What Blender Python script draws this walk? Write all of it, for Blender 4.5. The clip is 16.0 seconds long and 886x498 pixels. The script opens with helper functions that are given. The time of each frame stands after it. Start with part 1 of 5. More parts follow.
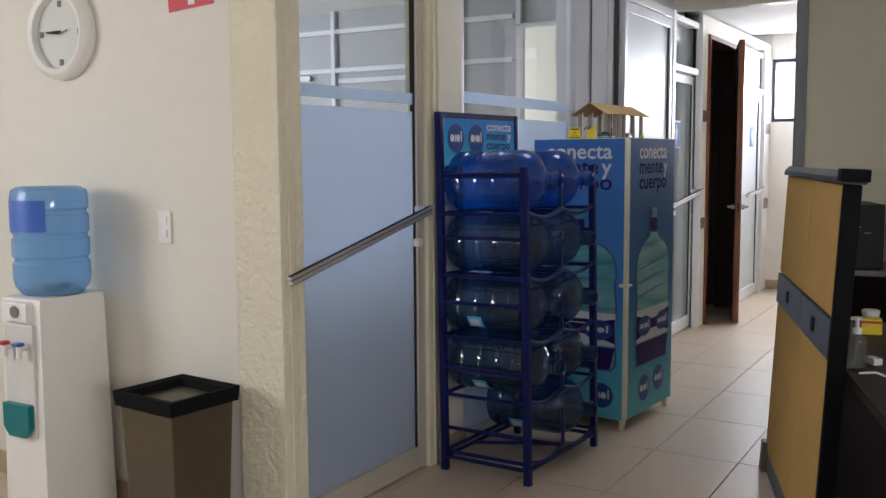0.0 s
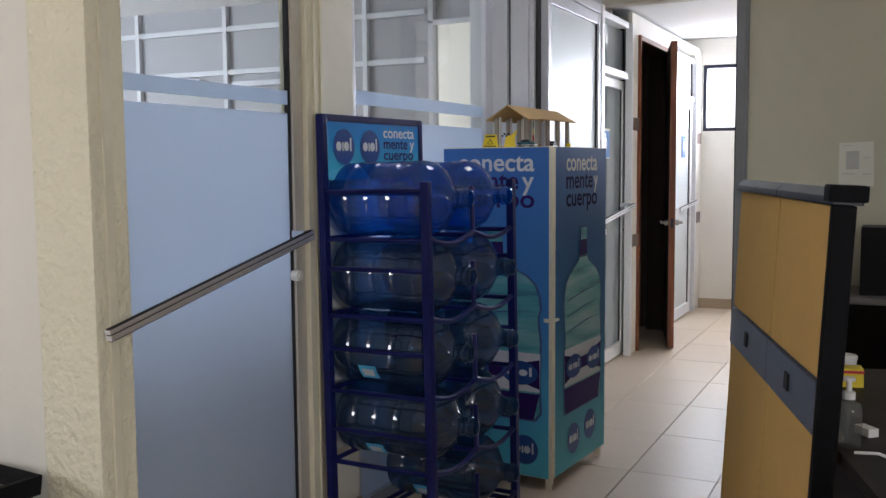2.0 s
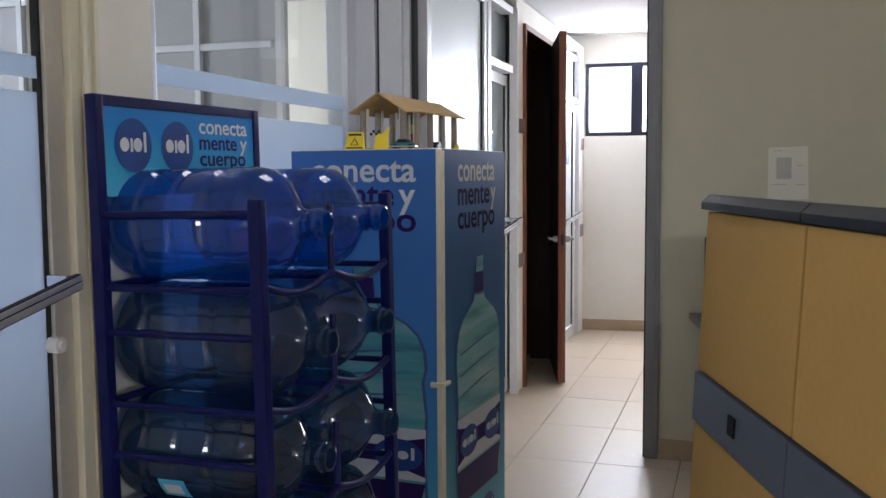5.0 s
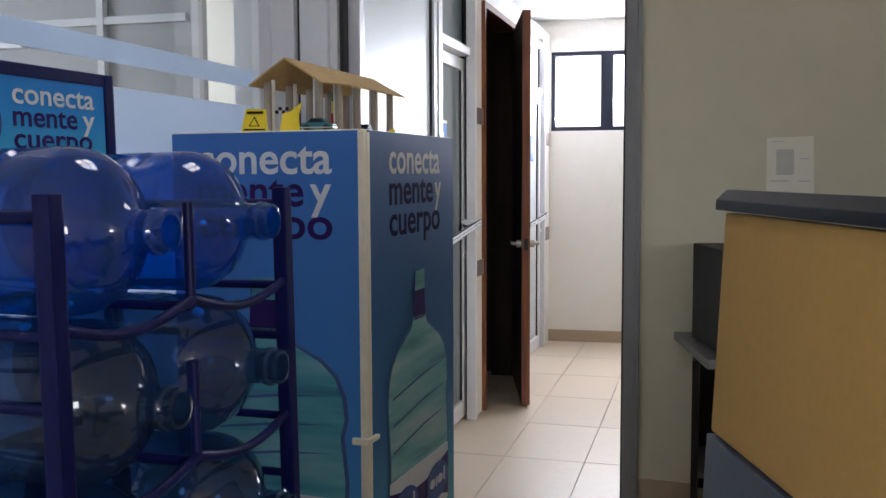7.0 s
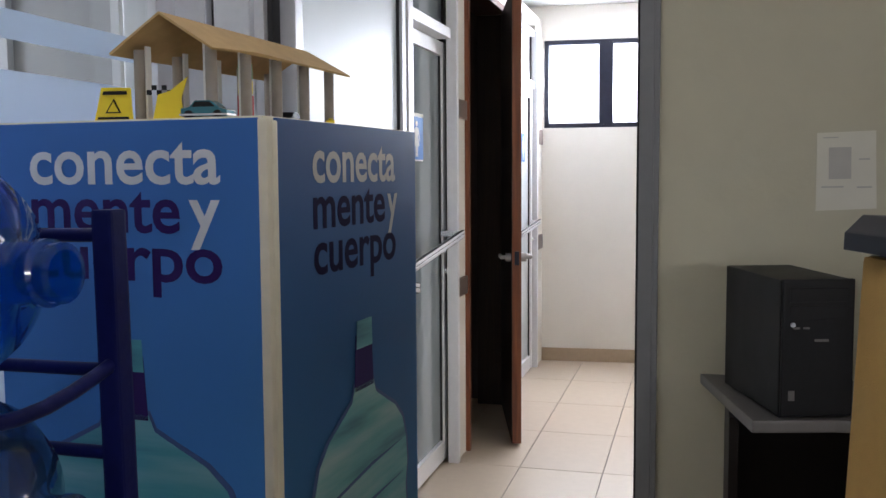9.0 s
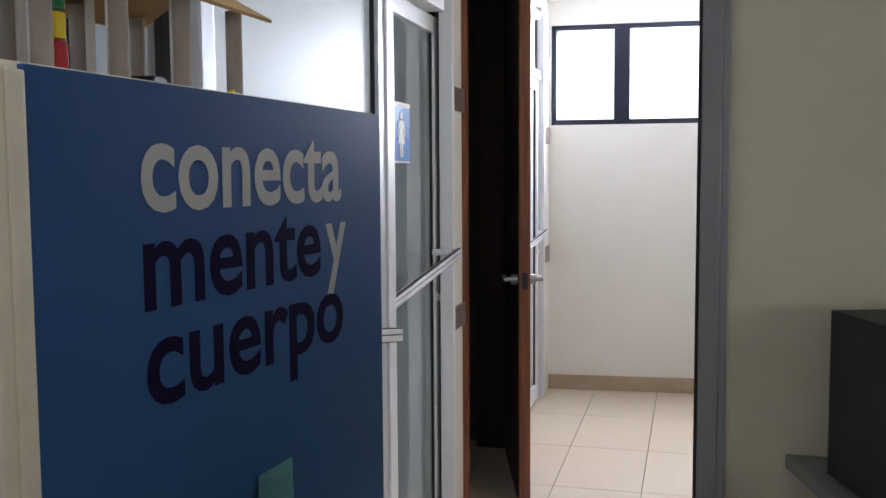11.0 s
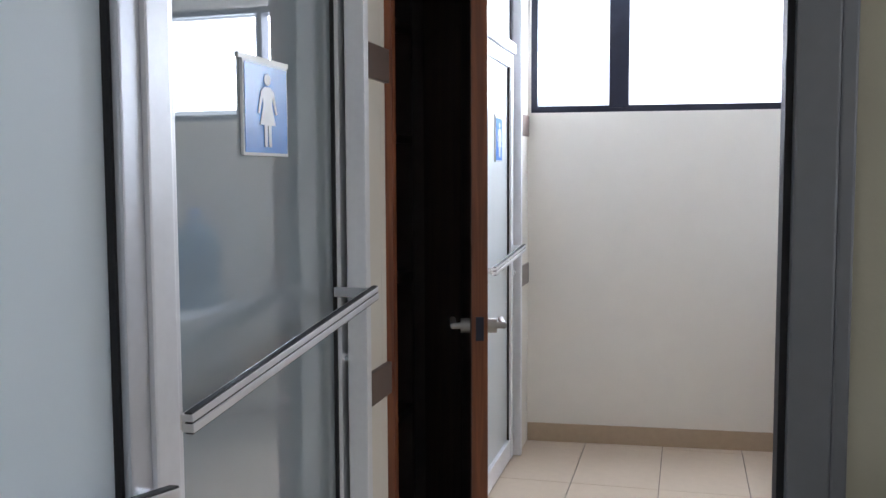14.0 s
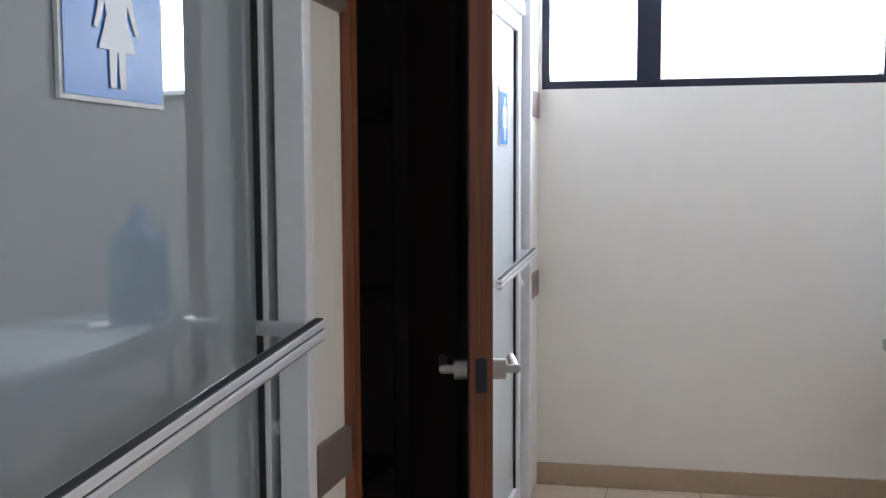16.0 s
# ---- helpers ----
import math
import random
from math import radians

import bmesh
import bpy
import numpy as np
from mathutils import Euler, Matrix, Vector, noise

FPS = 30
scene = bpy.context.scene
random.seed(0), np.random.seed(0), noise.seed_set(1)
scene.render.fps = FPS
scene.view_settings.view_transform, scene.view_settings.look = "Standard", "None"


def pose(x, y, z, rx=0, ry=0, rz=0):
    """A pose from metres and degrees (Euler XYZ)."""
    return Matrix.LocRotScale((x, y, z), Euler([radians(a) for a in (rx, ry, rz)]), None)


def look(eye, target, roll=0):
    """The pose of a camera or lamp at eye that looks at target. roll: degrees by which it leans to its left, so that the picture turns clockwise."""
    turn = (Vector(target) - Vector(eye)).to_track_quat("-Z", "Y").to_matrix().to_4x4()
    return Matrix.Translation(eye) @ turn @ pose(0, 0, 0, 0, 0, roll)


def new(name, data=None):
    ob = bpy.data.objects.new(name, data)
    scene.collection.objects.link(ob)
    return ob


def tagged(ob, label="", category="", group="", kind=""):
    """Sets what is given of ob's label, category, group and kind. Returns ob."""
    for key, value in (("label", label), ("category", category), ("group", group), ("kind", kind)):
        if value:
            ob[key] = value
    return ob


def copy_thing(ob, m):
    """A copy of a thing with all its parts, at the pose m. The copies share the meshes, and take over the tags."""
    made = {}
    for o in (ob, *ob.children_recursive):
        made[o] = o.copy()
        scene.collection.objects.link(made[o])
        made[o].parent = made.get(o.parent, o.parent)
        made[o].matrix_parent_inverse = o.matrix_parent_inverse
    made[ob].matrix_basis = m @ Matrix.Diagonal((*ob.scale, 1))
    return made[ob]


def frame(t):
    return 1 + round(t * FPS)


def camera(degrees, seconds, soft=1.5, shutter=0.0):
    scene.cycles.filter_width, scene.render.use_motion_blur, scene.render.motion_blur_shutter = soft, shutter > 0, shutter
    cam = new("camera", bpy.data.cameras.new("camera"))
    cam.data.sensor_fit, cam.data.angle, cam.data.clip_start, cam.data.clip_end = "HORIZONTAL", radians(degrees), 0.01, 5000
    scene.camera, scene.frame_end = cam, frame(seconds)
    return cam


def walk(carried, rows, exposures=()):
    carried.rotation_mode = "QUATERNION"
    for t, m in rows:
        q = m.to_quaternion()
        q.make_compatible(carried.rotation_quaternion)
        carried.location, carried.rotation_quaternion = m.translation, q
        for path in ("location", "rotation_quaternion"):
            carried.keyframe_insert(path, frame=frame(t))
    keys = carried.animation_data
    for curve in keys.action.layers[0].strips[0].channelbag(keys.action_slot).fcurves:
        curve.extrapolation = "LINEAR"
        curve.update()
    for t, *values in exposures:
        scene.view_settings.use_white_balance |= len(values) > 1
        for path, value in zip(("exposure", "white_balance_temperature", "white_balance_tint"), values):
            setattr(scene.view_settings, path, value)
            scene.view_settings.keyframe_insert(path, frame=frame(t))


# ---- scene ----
cam = camera(50.5, 16.0)
PATH = [
    (0, (1.7898, 1.7419, 1.3309), (0.7762, 3.4546, 1.1329), -0.37),
    (0.5, (1.7118, 1.9229, 1.3336), (0.7383, 3.6593, 1.1412), -0.37),
    (1, (1.6568, 2.0999, 1.3295), (0.7148, 3.8542, 1.1424), -0.47),
    (1.5, (1.6127, 2.2818, 1.3365), (0.6969, 4.0506, 1.1559), -0.46),
    (2, (1.5478, 2.4409, 1.3323), (0.6668, 4.2278, 1.1572), -0.46),
    (2.5, (1.4567, 2.5868, 1.3386), (0.637, 4.4031, 1.1674), -0.46),
    (3, (1.3907, 2.7118, 1.3362), (0.6337, 4.5556, 1.1699), -0.55),
    (3.5, (1.3297, 2.8678, 1.336), (0.6156, 4.7288, 1.1722), -0.65),
    (4, (1.2587, 3.0308, 1.3376), (0.5766, 4.9038, 1.1743), -0.55),
    (6.5, (1.0149, 3.8949, 1.3195), (0.4781, 5.8149, 1.1602), -0.25),
    (7, (1.0101, 4.0419, 1.3089), (0.473, 5.9619, 1.1496), -0.25),
    (7.5, (1.0161, 4.1959, 1.3075), (0.482, 6.1168, 1.1492), -0.25),
    (8, (1.0079, 4.3969, 1.3241), (0.4821, 6.3199, 1.164), -0.35),
    (8.5, (0.959, 4.5699, 1.3171), (0.4378, 6.4942, 1.1569), -0.25),
    (9, (0.8799, 4.7509, 1.3237), (0.3611, 6.6758, 1.1637), -0.35),
    (11.5, (0.6756, 5.7248, 1.3464), (0.1708, 7.6536, 1.1886), -0.25),
    (12, (0.6884, 5.9198, 1.3592), (0.1875, 7.8493, 1.1984), -0.15),
    (12.5, (0.6865, 6.0978, 1.3538), (0.1845, 8.0273, 1.195), -0.25),
    (13, (0.6304, 6.3158, 1.3608), (0.1297, 8.2455, 1.2011), -0.25),
    (13.5, (0.5975, 6.5168, 1.3521), (0.0965, 8.4464, 1.1923), -0.15),
    (14, (0.5947, 6.6918, 1.3377), (0.0946, 8.6218, 1.1789), -0.25),
    (14.5, (0.556, 6.8539, 1.3187), (0.057, 8.7842, 1.161), -0.05),
    (15, (0.4972, 7.036, 1.2976), (-0.0018, 8.9665, 1.1419), -0.05),
    (15.5, (0.4464, 7.253, 1.2837), (-0.0516, 9.1837, 1.127), -0.15),
    (16, (0.4193, 7.471, 1.2921), (-0.0778, 9.4018, 1.1344), -0.25),
]
EXPOSURES = [(0.0, 1.0, 6100, 15), (3.0, 1.02, 5960, 15), (9.0, 1.04, 5960, 15), (13.0, 0.69, 5740, 13), (16.0, 0.62, 5720, 13)]
walk(cam, [(t, look(eye, target, roll)) for t, eye, target, roll in PATH], EXPOSURES)

# ---------- world, sun, large lights ----------
world = bpy.data.worlds.new("world")
scene.world = world
world.use_nodes = True
wn = world.node_tree
sky = wn.nodes.new("ShaderNodeTexSky")
sky.sky_type, sky.sun_disc = "NISHITA", False
sky.sun_elevation, sky.sun_rotation = radians(61.5), radians(31)
wn.links.new(sky.outputs[0], wn.nodes["Background"].inputs[0])
wn.nodes["Background"].inputs[1].default_value = 0.06

sun = new("sun", bpy.data.lights.new("sun", "SUN"))
sun.data.energy, sun.data.angle, sun.data.color = 5.0, radians(0.6), (1, 0.96, 0.9)
sun.matrix_world = look((1.25 + 2.8, 10.55 + 4.6, 10), (1.25, 10.55, 0.0))


# the window wall stands a little askew to the corridor
SKEW = pose(-0.165, 11.30, 0, 0, 0, 3.8) @ pose(0.165, -11.31, 0)


def window_light(name, eye, target, w, h, watts, color):
    lamp = new(name, bpy.data.lights.new(name, "AREA"))
    lamp.data.shape, lamp.data.size, lamp.data.size_y = "RECTANGLE", w, h
    lamp.data.energy, lamp.data.color = watts, color
    lamp.matrix_world = look(eye, target)
    return lamp


window_light("corridor_daylight", SKEW @ Vector((0.88, 11.43, 1.95)), SKEW @ Vector((0.92, 9.0, 1.4)), 1.98, 0.5, 54, (0.96, 0.985, 1))
window_light("office_daylight", (2.9, -2.42, 1.65), (2.2, 2.0, 1.0), 1.4, 0.9, 3.5, (1, 0.98, 0.95))
window_light("side_daylight", (4.92, 0.6, 1.65), (0, 2.6, 0.9), 1.4, 0.9, 38, (1, 0.98, 0.95))
window_light("west_daylight", (-2.55, 1.7, 1.65), (0.5, 3.6, 0.8), 1.3, 0.9, 18.5, (1, 0.98, 0.95))
window_light("inner_daylight", (-4.9, 5.7, 1.75), (-0.6, 6.5, 1.5), 2.2, 1.4, 66, (0.88, 0.94, 1))
window_light("annex_daylight", (-2.9, 8.35, 1.5), (-1.0, 8.5, 1.2), 0.7, 1.2, 17, (0.95, 0.97, 1))


# ---------- materials ----------
def surface(name, color, rough=0.5, metal=0.0, scale=20.0, vary=0.08, bump=0.0, bump_scale=80.0, coat=0.0, spread=0.0, spec=0.5):
    """A painted, plastic, metal or stone surface with variation at two scales."""
    m = bpy.data.materials.new(name)
    m.use_nodes = True
    nt, n = m.node_tree, m.node_tree.nodes
    b = n["Principled BSDF"]
    tc = n.new("ShaderNodeTexCoord")
    fine, broad = n.new("ShaderNodeTexNoise"), n.new("ShaderNodeTexNoise")
    fine.inputs["Scale"].default_value, broad.inputs["Scale"].default_value = scale, scale / 9
    fine.inputs["Detail"].default_value, broad.inputs["Detail"].default_value = 5, 3
    add = n.new("ShaderNodeMath")
    add.operation = "ADD"
    for k, t in enumerate((fine, broad)):
        nt.links.new(tc.outputs["Object"], t.inputs["Vector"])
        nt.links.new(t.outputs["Fac"], add.inputs[k])
    half = n.new("ShaderNodeMath")
    half.operation = "MULTIPLY"
    half.inputs[1].default_value = 0.5
    nt.links.new(add.outputs[0], half.inputs[0])
    ramp = n.new("ShaderNodeValToRGB")
    ramp.color_ramp.elements[0].position, ramp.color_ramp.elements[1].position = 0.3, 0.7
    ramp.color_ramp.elements[0].color = (*[c * (1 - vary) for c in color], 1)
    ramp.color_ramp.elements[1].color = (*[min(1, c * (1 + vary)) for c in color], 1)
    nt.links.new(half.outputs[0], ramp.inputs[0])
    out = ramp.outputs[0]
    if spread:
        info, hsv = n.new("ShaderNodeObjectInfo"), n.new("ShaderNodeHueSaturation")
        rng = n.new("ShaderNodeMapRange")
        rng.inputs["To Min"].default_value, rng.inputs["To Max"].default_value = 1 - spread, 1 + spread
        nt.links.new(info.outputs["Random"], rng.inputs["Value"])
        nt.links.new(rng.outputs[0], hsv.inputs["Value"])
        nt.links.new(out, hsv.inputs["Color"])
        out = hsv.outputs[0]
    nt.links.new(out, b.inputs["Base Color"])
    rr = n.new("ShaderNodeMapRange")
    rr.inputs["To Min"].default_value, rr.inputs["To Max"].default_value = max(0.02, rough * 0.8), min(1, rough * 1.2)
    nt.links.new(broad.outputs["Fac"], rr.inputs["Value"])
    nt.links.new(rr.outputs[0], b.inputs["Roughness"])
    b.inputs["Metallic"].default_value = metal
    b.inputs["Coat Weight"].default_value = coat
    b.inputs["Specular IOR Level"].default_value = spec
    if bump:
        bt, bp = n.new("ShaderNodeTexNoise"), n.new("ShaderNodeBump")
        bt.inputs["Scale"].default_value, bt.inputs["Detail"].default_value = bump_scale, 4
        nt.links.new(tc.outputs["Object"], bt.inputs["Vector"])
        bp.inputs["Strength"].default_value, bp.inputs["Distance"].default_value = bump, 0.004 if bump < 1 else 0.014
        nt.links.new(bt.outputs["Fac"], bp.inputs["Height"])
        nt.links.new(bp.outputs[0], b.inputs["Normal"])
    return m


def wood(name, dark, light, rough=0.4, coat=0.2):
    m = surface(name, dark, rough, coat=coat)
    nt, n = m.node_tree, m.node_tree.nodes
    tc, mp, wv = n.new("ShaderNodeTexCoord"), n.new("ShaderNodeMapping"), n.new("ShaderNodeTexNoise")
    mp.inputs["Scale"].default_value = (60, 60, 2.5)
    wv.inputs["Scale"].default_value, wv.inputs["Detail"].default_value, wv.inputs["Distortion"].default_value = 1.0, 6, 0.6
    nt.links.new(tc.outputs["Object"], mp.inputs["Vector"])
    nt.links.new(mp.outputs[0], wv.inputs["Vector"])
    ramp = n.new("ShaderNodeValToRGB")
    ramp.color_ramp.elements[0].position, ramp.color_ramp.elements[1].position = 0.35, 0.65
    ramp.color_ramp.elements[0].color, ramp.color_ramp.elements[1].color = (*dark, 1), (*light, 1)
    nt.links.new(wv.outputs["Fac"], ramp.inputs[0])
    nt.links.new(ramp.outputs[0], n["Principled BSDF"].inputs["Base Color"])
    return m


def pane_material(name, tint, frost, gloss_rough, gloss=1.0, back=0.55):
    """Glass: clear (frost 0) or covered with frosted film (frost 1) that scatters light through."""
    m = bpy.data.materials.new(name)
    m.use_nodes = True
    nt, n = m.node_tree, m.node_tree.nodes
    n.remove(n["Principled BSDF"])
    clear, film, dif, gl = (n.new("ShaderNodeBsdf" + k) for k in ("Transparent", "Translucent", "Diffuse", "Glossy"))
    clear.inputs[0].default_value = film.inputs[0].default_value = dif.inputs[0].default_value = (*tint, 1)
    gl.inputs["Roughness"].default_value = gloss_rough
    scat, body, face = n.new("ShaderNodeMixShader"), n.new("ShaderNodeMixShader"), n.new("ShaderNodeMixShader")
    scat.inputs[0].default_value = back
    nt.links.new(film.outputs[0], scat.inputs[1])
    nt.links.new(dif.outputs[0], scat.inputs[2])
    body.inputs[0].default_value = frost
    nt.links.new(clear.outputs[0], body.inputs[1])
    nt.links.new(scat.outputs[0], body.inputs[2])
    lw, pw, mul = n.new("ShaderNodeLayerWeight"), n.new("ShaderNodeMath"), n.new("ShaderNodeMath")
    lw.inputs[0].default_value = 0.5
    pw.operation, pw.inputs[1].default_value = "POWER", 5
    mul.operation, mul.inputs[1].default_value, mul.inputs[2].default_value, mul.use_clamp = "MULTIPLY_ADD", 0.96, 0.04 * gloss, True
    nt.links.new(lw.outputs["Facing"], pw.inputs[0])
    nt.links.new(pw.outputs[0], mul.inputs[0])
    nt.links.new(mul.outputs[0], face.inputs[0])
    nt.links.new(body.outputs[0], face.inputs[1])
    nt.links.new(gl.outputs[0], face.inputs[2])
    nt.links.new(face.outputs[0], n["Material Output"].inputs[0])
    return m


def poster_material(name, top, mid, low, height, spec=0.22):
    """A printed panel that runs from deep blue at the top to turquoise at the foot."""
    m = surface(name, mid, 0.4, scale=30, spec=spec)
    nt, n = m.node_tree, m.node_tree.nodes
    tc, sep, div = n.new("ShaderNodeTexCoord"), n.new("ShaderNodeSeparateXYZ"), n.new("ShaderNodeMath")
    div.operation, div.inputs[1].default_value = "DIVIDE", height
    nz, mix = n.new("ShaderNodeTexNoise"), n.new("ShaderNodeMath")
    nz.inputs["Scale"].default_value = 3.5
    mix.operation, mix.inputs[1].default_value = "MULTIPLY_ADD", 0.12
    nt.links.new(tc.outputs["Object"], sep.inputs[0])
    nt.links.new(tc.outputs["Object"], nz.inputs["Vector"])
    nt.links.new(sep.outputs["Z"], div.inputs[0])
    nt.links.new(nz.outputs["Fac"], mix.inputs[0])
    nt.links.new(div.outputs[0], mix.inputs[2])
    ramp = n.new("ShaderNodeValToRGB")
    e = ramp.color_ramp.elements
    e[0].position, e[0].color = 0.12, (*low, 1)
    e[1].position, e[1].color = 1.0, (*top, 1)
    k = e.new(0.55)
    k.color = (*mid, 1)
    nt.links.new(mix.outputs[0], ramp.inputs[0])
    nt.links.new(ramp.outputs[0], n["Principled BSDF"].inputs["Base Color"])
    return m


WALL = surface("wall_paint", (0.725, 0.70, 0.605), 0.7, scale=14, vary=0.03, bump=0.25, bump_scale=45)
ROUGH_WALL = surface("rough_plaster", (0.74, 0.70, 0.52), 0.75, scale=10, vary=0.05, bump=1.0, bump_scale=38)
CREAM = surface("corridor_paint", (0.765, 0.73, 0.67), 0.6, scale=9, vary=0.025, bump=0.12, bump_scale=30)
BAR_STEEL = surface("satin_steel_bar", (0.78, 0.78, 0.80), 0.36, 0.75, scale=50, vary=0.05)
JAMB_GREY = surface("grey_jamb_metal", (0.20, 0.205, 0.215), 0.42, 0.3, scale=40, vary=0.06)
# the cream wall paint, darkened in colour for the dim end by the passage
NORTH_PAINT = surface("dimmed_wall_paint", (0.57, 0.54, 0.405), 0.7, scale=12, vary=0.035, bump=0.25, bump_scale=45)
ALU_PALE = surface("pale_satin_aluminium", (0.80, 0.805, 0.83), 0.42, 0.2, scale=60, vary=0.04)
DOOR_STEEL = surface("dull_handle_steel", (0.42, 0.41, 0.40), 0.38, 0.9, scale=40, vary=0.08)
DOOR_PAINT = surface("cream_painted_frame", (0.70, 0.66, 0.50), 0.45, scale=30, vary=0.05)
SLATE_FABRIC = surface("slate_blue_fabric", (0.10, 0.13, 0.22), 0.9, scale=60, vary=0.1)
RAIL_PAINT = surface("pale_grey_rail_paint", (0.58, 0.58, 0.60), 0.5, scale=30, vary=0.04)
CEILING = surface("ceiling_white", (0.82, 0.82, 0.82), 0.8, scale=25, vary=0.02)
GREY_WALL = surface("grey_laminate", (0.34, 0.335, 0.345), 0.55, scale=18, vary=0.06)
# near-black colour stands in for the lack of light in the closet
DARK = surface("closet_darkness", (0.085, 0.07, 0.066), 0.5, scale=10, vary=0.3)
TILE = surface("floor_tile", (0.59, 0.485, 0.375), 0.38, scale=24, vary=0.05, spread=0.025, bump=0.04, bump_scale=12)
GROUT = surface("grout", (0.2, 0.16, 0.13), 0.85, scale=40, vary=0.2)
BASE = surface("baseboard_tile", (0.42, 0.32, 0.22), 0.4, scale=30, vary=0.08)
ALU = surface("brushed_aluminium", (0.60, 0.615, 0.655), 0.4, 0.5, scale=60, vary=0.05)
ALU_WARM = surface("dull_aluminium", (0.60, 0.57, 0.49), 0.42, 0.35, scale=60, vary=0.06)
CHROME = surface("polished_steel", (0.86, 0.86, 0.88), 0.2, 1.0, scale=50, vary=0.04)
BLACK_FRAME = surface("dark_window_frame", (0.018, 0.021, 0.04), 0.4, 0.3, scale=40, vary=0.2)
GASKET = surface("black_rubber", (0.012, 0.012, 0.014), 0.6)
CLEAR = pane_material("clear_glass", (0.93, 0.95, 0.95), 0.0, 0.01)
FROST = pane_material("frosted_glass_blue", (0.68, 0.75, 0.85), 1.0, 0.16, 0.7, 0.25)
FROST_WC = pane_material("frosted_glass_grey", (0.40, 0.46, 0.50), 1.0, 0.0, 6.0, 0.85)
FROST_DOOR = pane_material("frosted_glass_satin", (0.90, 0.94, 0.95), 1.0, 0.36, 1.2, 0.45)
BLUE_STEEL = surface("blue_enamel", (0.007, 0.010, 0.085), 0.42, scale=40, vary=0.25, bump=0.15, spec=0.25)
BOTTLE = pane_material("blue_bottle_plastic", (0.17, 0.31, 0.50), 0.15, 0.05, 1.6, 0.5)
BOTTLE_BRIGHT = pane_material("bright_blue_bottle_plastic", (0.06, 0.30, 0.72), 0.20, 0.05, 1.8, 0.5)
BOTTLE_FULL = pane_material("light_blue_bottle_plastic", (0.42, 0.66, 0.92), 0.5, 0.06, 1.2, 0.5)
BOTTLE_TABLE = pane_material("deep_blue_bottle_plastic", (0.24, 0.44, 0.62), 0.35, 0.06, 1.3, 0.5)
LABEL_BLUE = surface("blue_label", (0.05, 0.14, 0.5), 0.4)
WHITE_PLASTIC = surface("white_plastic", (0.78, 0.77, 0.72), 0.4, scale=12, vary=0.03)
CREAM_EDGE = surface("cream_trim", (0.84, 0.79, 0.62), 0.45, scale=30, vary=0.08)
POSTER = poster_material("poster_print", (0.062, 0.185, 0.52), (0.078, 0.275, 0.65), (0.12, 0.56, 0.72), 1.42)
# same print as the front, darkened in colour for the panel's shaded side
POSTER_SIDE = poster_material("poster_print_shaded", (0.030, 0.088, 0.25), (0.054, 0.18, 0.38), (0.13, 0.50, 0.60), 1.42, 0.2)
PRINT_WHITE = surface("print_white", (0.72, 0.74, 0.76), 0.4)
PRINT_PURPLE = surface("print_purple", (0.035, 0.016, 0.12), 0.45, spec=0.15)
# the side panel's purple and white, with its shade put into the colour
SIDE_INK = surface("print_purple_shaded", (0.014, 0.010, 0.040), 0.6, spec=0.02)
SIDE_WHITE = surface("print_white_shaded", (0.50, 0.50, 0.48), 0.45, spec=0.2)
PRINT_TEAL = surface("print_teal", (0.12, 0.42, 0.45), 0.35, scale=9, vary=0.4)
# paler teal for the bottle picture on the side panel
PRINT_PALE = surface("print_pale_teal", (0.16, 0.33, 0.38), 0.35, scale=9, vary=0.4)
for _m, _lo, _mid, _hi in ((PRINT_TEAL, (0.06, 0.22, 0.32), (0.10, 0.38, 0.43), (0.26, 0.52, 0.55)), (PRINT_PALE, (0.10, 0.24, 0.32), (0.18, 0.48, 0.50), (0.48, 0.64, 0.64))):
    _nt = _m.node_tree
    _tc, _mp, _nz, _rp = (_nt.nodes.new("ShaderNode" + k) for k in ("TexCoord", "Mapping", "TexNoise", "ValToRGB"))
    _mp.inputs["Rotation"].default_value, _mp.inputs["Scale"].default_value = (0, radians(32), 0), (3, 3, 16)
    _nz.inputs["Scale"].default_value, _nz.inputs["Detail"].default_value = 1.3, 4
    _nt.links.new(_tc.outputs["Object"], _mp.inputs["Vector"])
    _nt.links.new(_mp.outputs[0], _nz.inputs["Vector"])
    _nt.links.new(_nz.outputs["Fac"], _rp.inputs[0])
    _e3 = _rp.color_ramp.elements
    _e3[0].position, _e3[0].color, _e3[1].position, _e3[1].color = 0.32, (*_lo, 1), 0.72, (*_hi, 1)
    _e3.new(0.45).color = (*_mid, 1)
    _nt.links.new(_rp.outputs[0], _nt.nodes["Principled BSDF"].inputs["Base Color"])
PRINT_EDGE = surface("print_soft_edge", (0.07, 0.12, 0.30), 0.4)
PRINT_DEEP = surface("print_deep_blue", (0.02, 0.07, 0.28), 0.4)
PRINT_CYAN = surface("print_cyan", (0.10, 0.48, 0.75), 0.4, scale=8, vary=0.15)
BIN_BODY = surface("bronze_bin_metal", (0.115, 0.095, 0.06), 0.37, 0.6, scale=20, vary=0.1)
BLACK_PLASTIC = surface("black_plastic", (0.010, 0.010, 0.011), 0.5, scale=60, vary=0.2, spec=0.25)
FABRIC = surface("tan_fabric", (0.55, 0.345, 0.115), 0.95, scale=60, vary=0.06, bump=0.5, bump_scale=500, spec=0.1)
STEEL_BAND = surface("slate_metal", (0.125, 0.145, 0.195), 0.42, 0.4, scale=30, vary=0.08)
CAP = surface("graphite_cap", (0.020, 0.021, 0.027), 0.4, 0.0, scale=40, vary=0.1, spec=0.3)
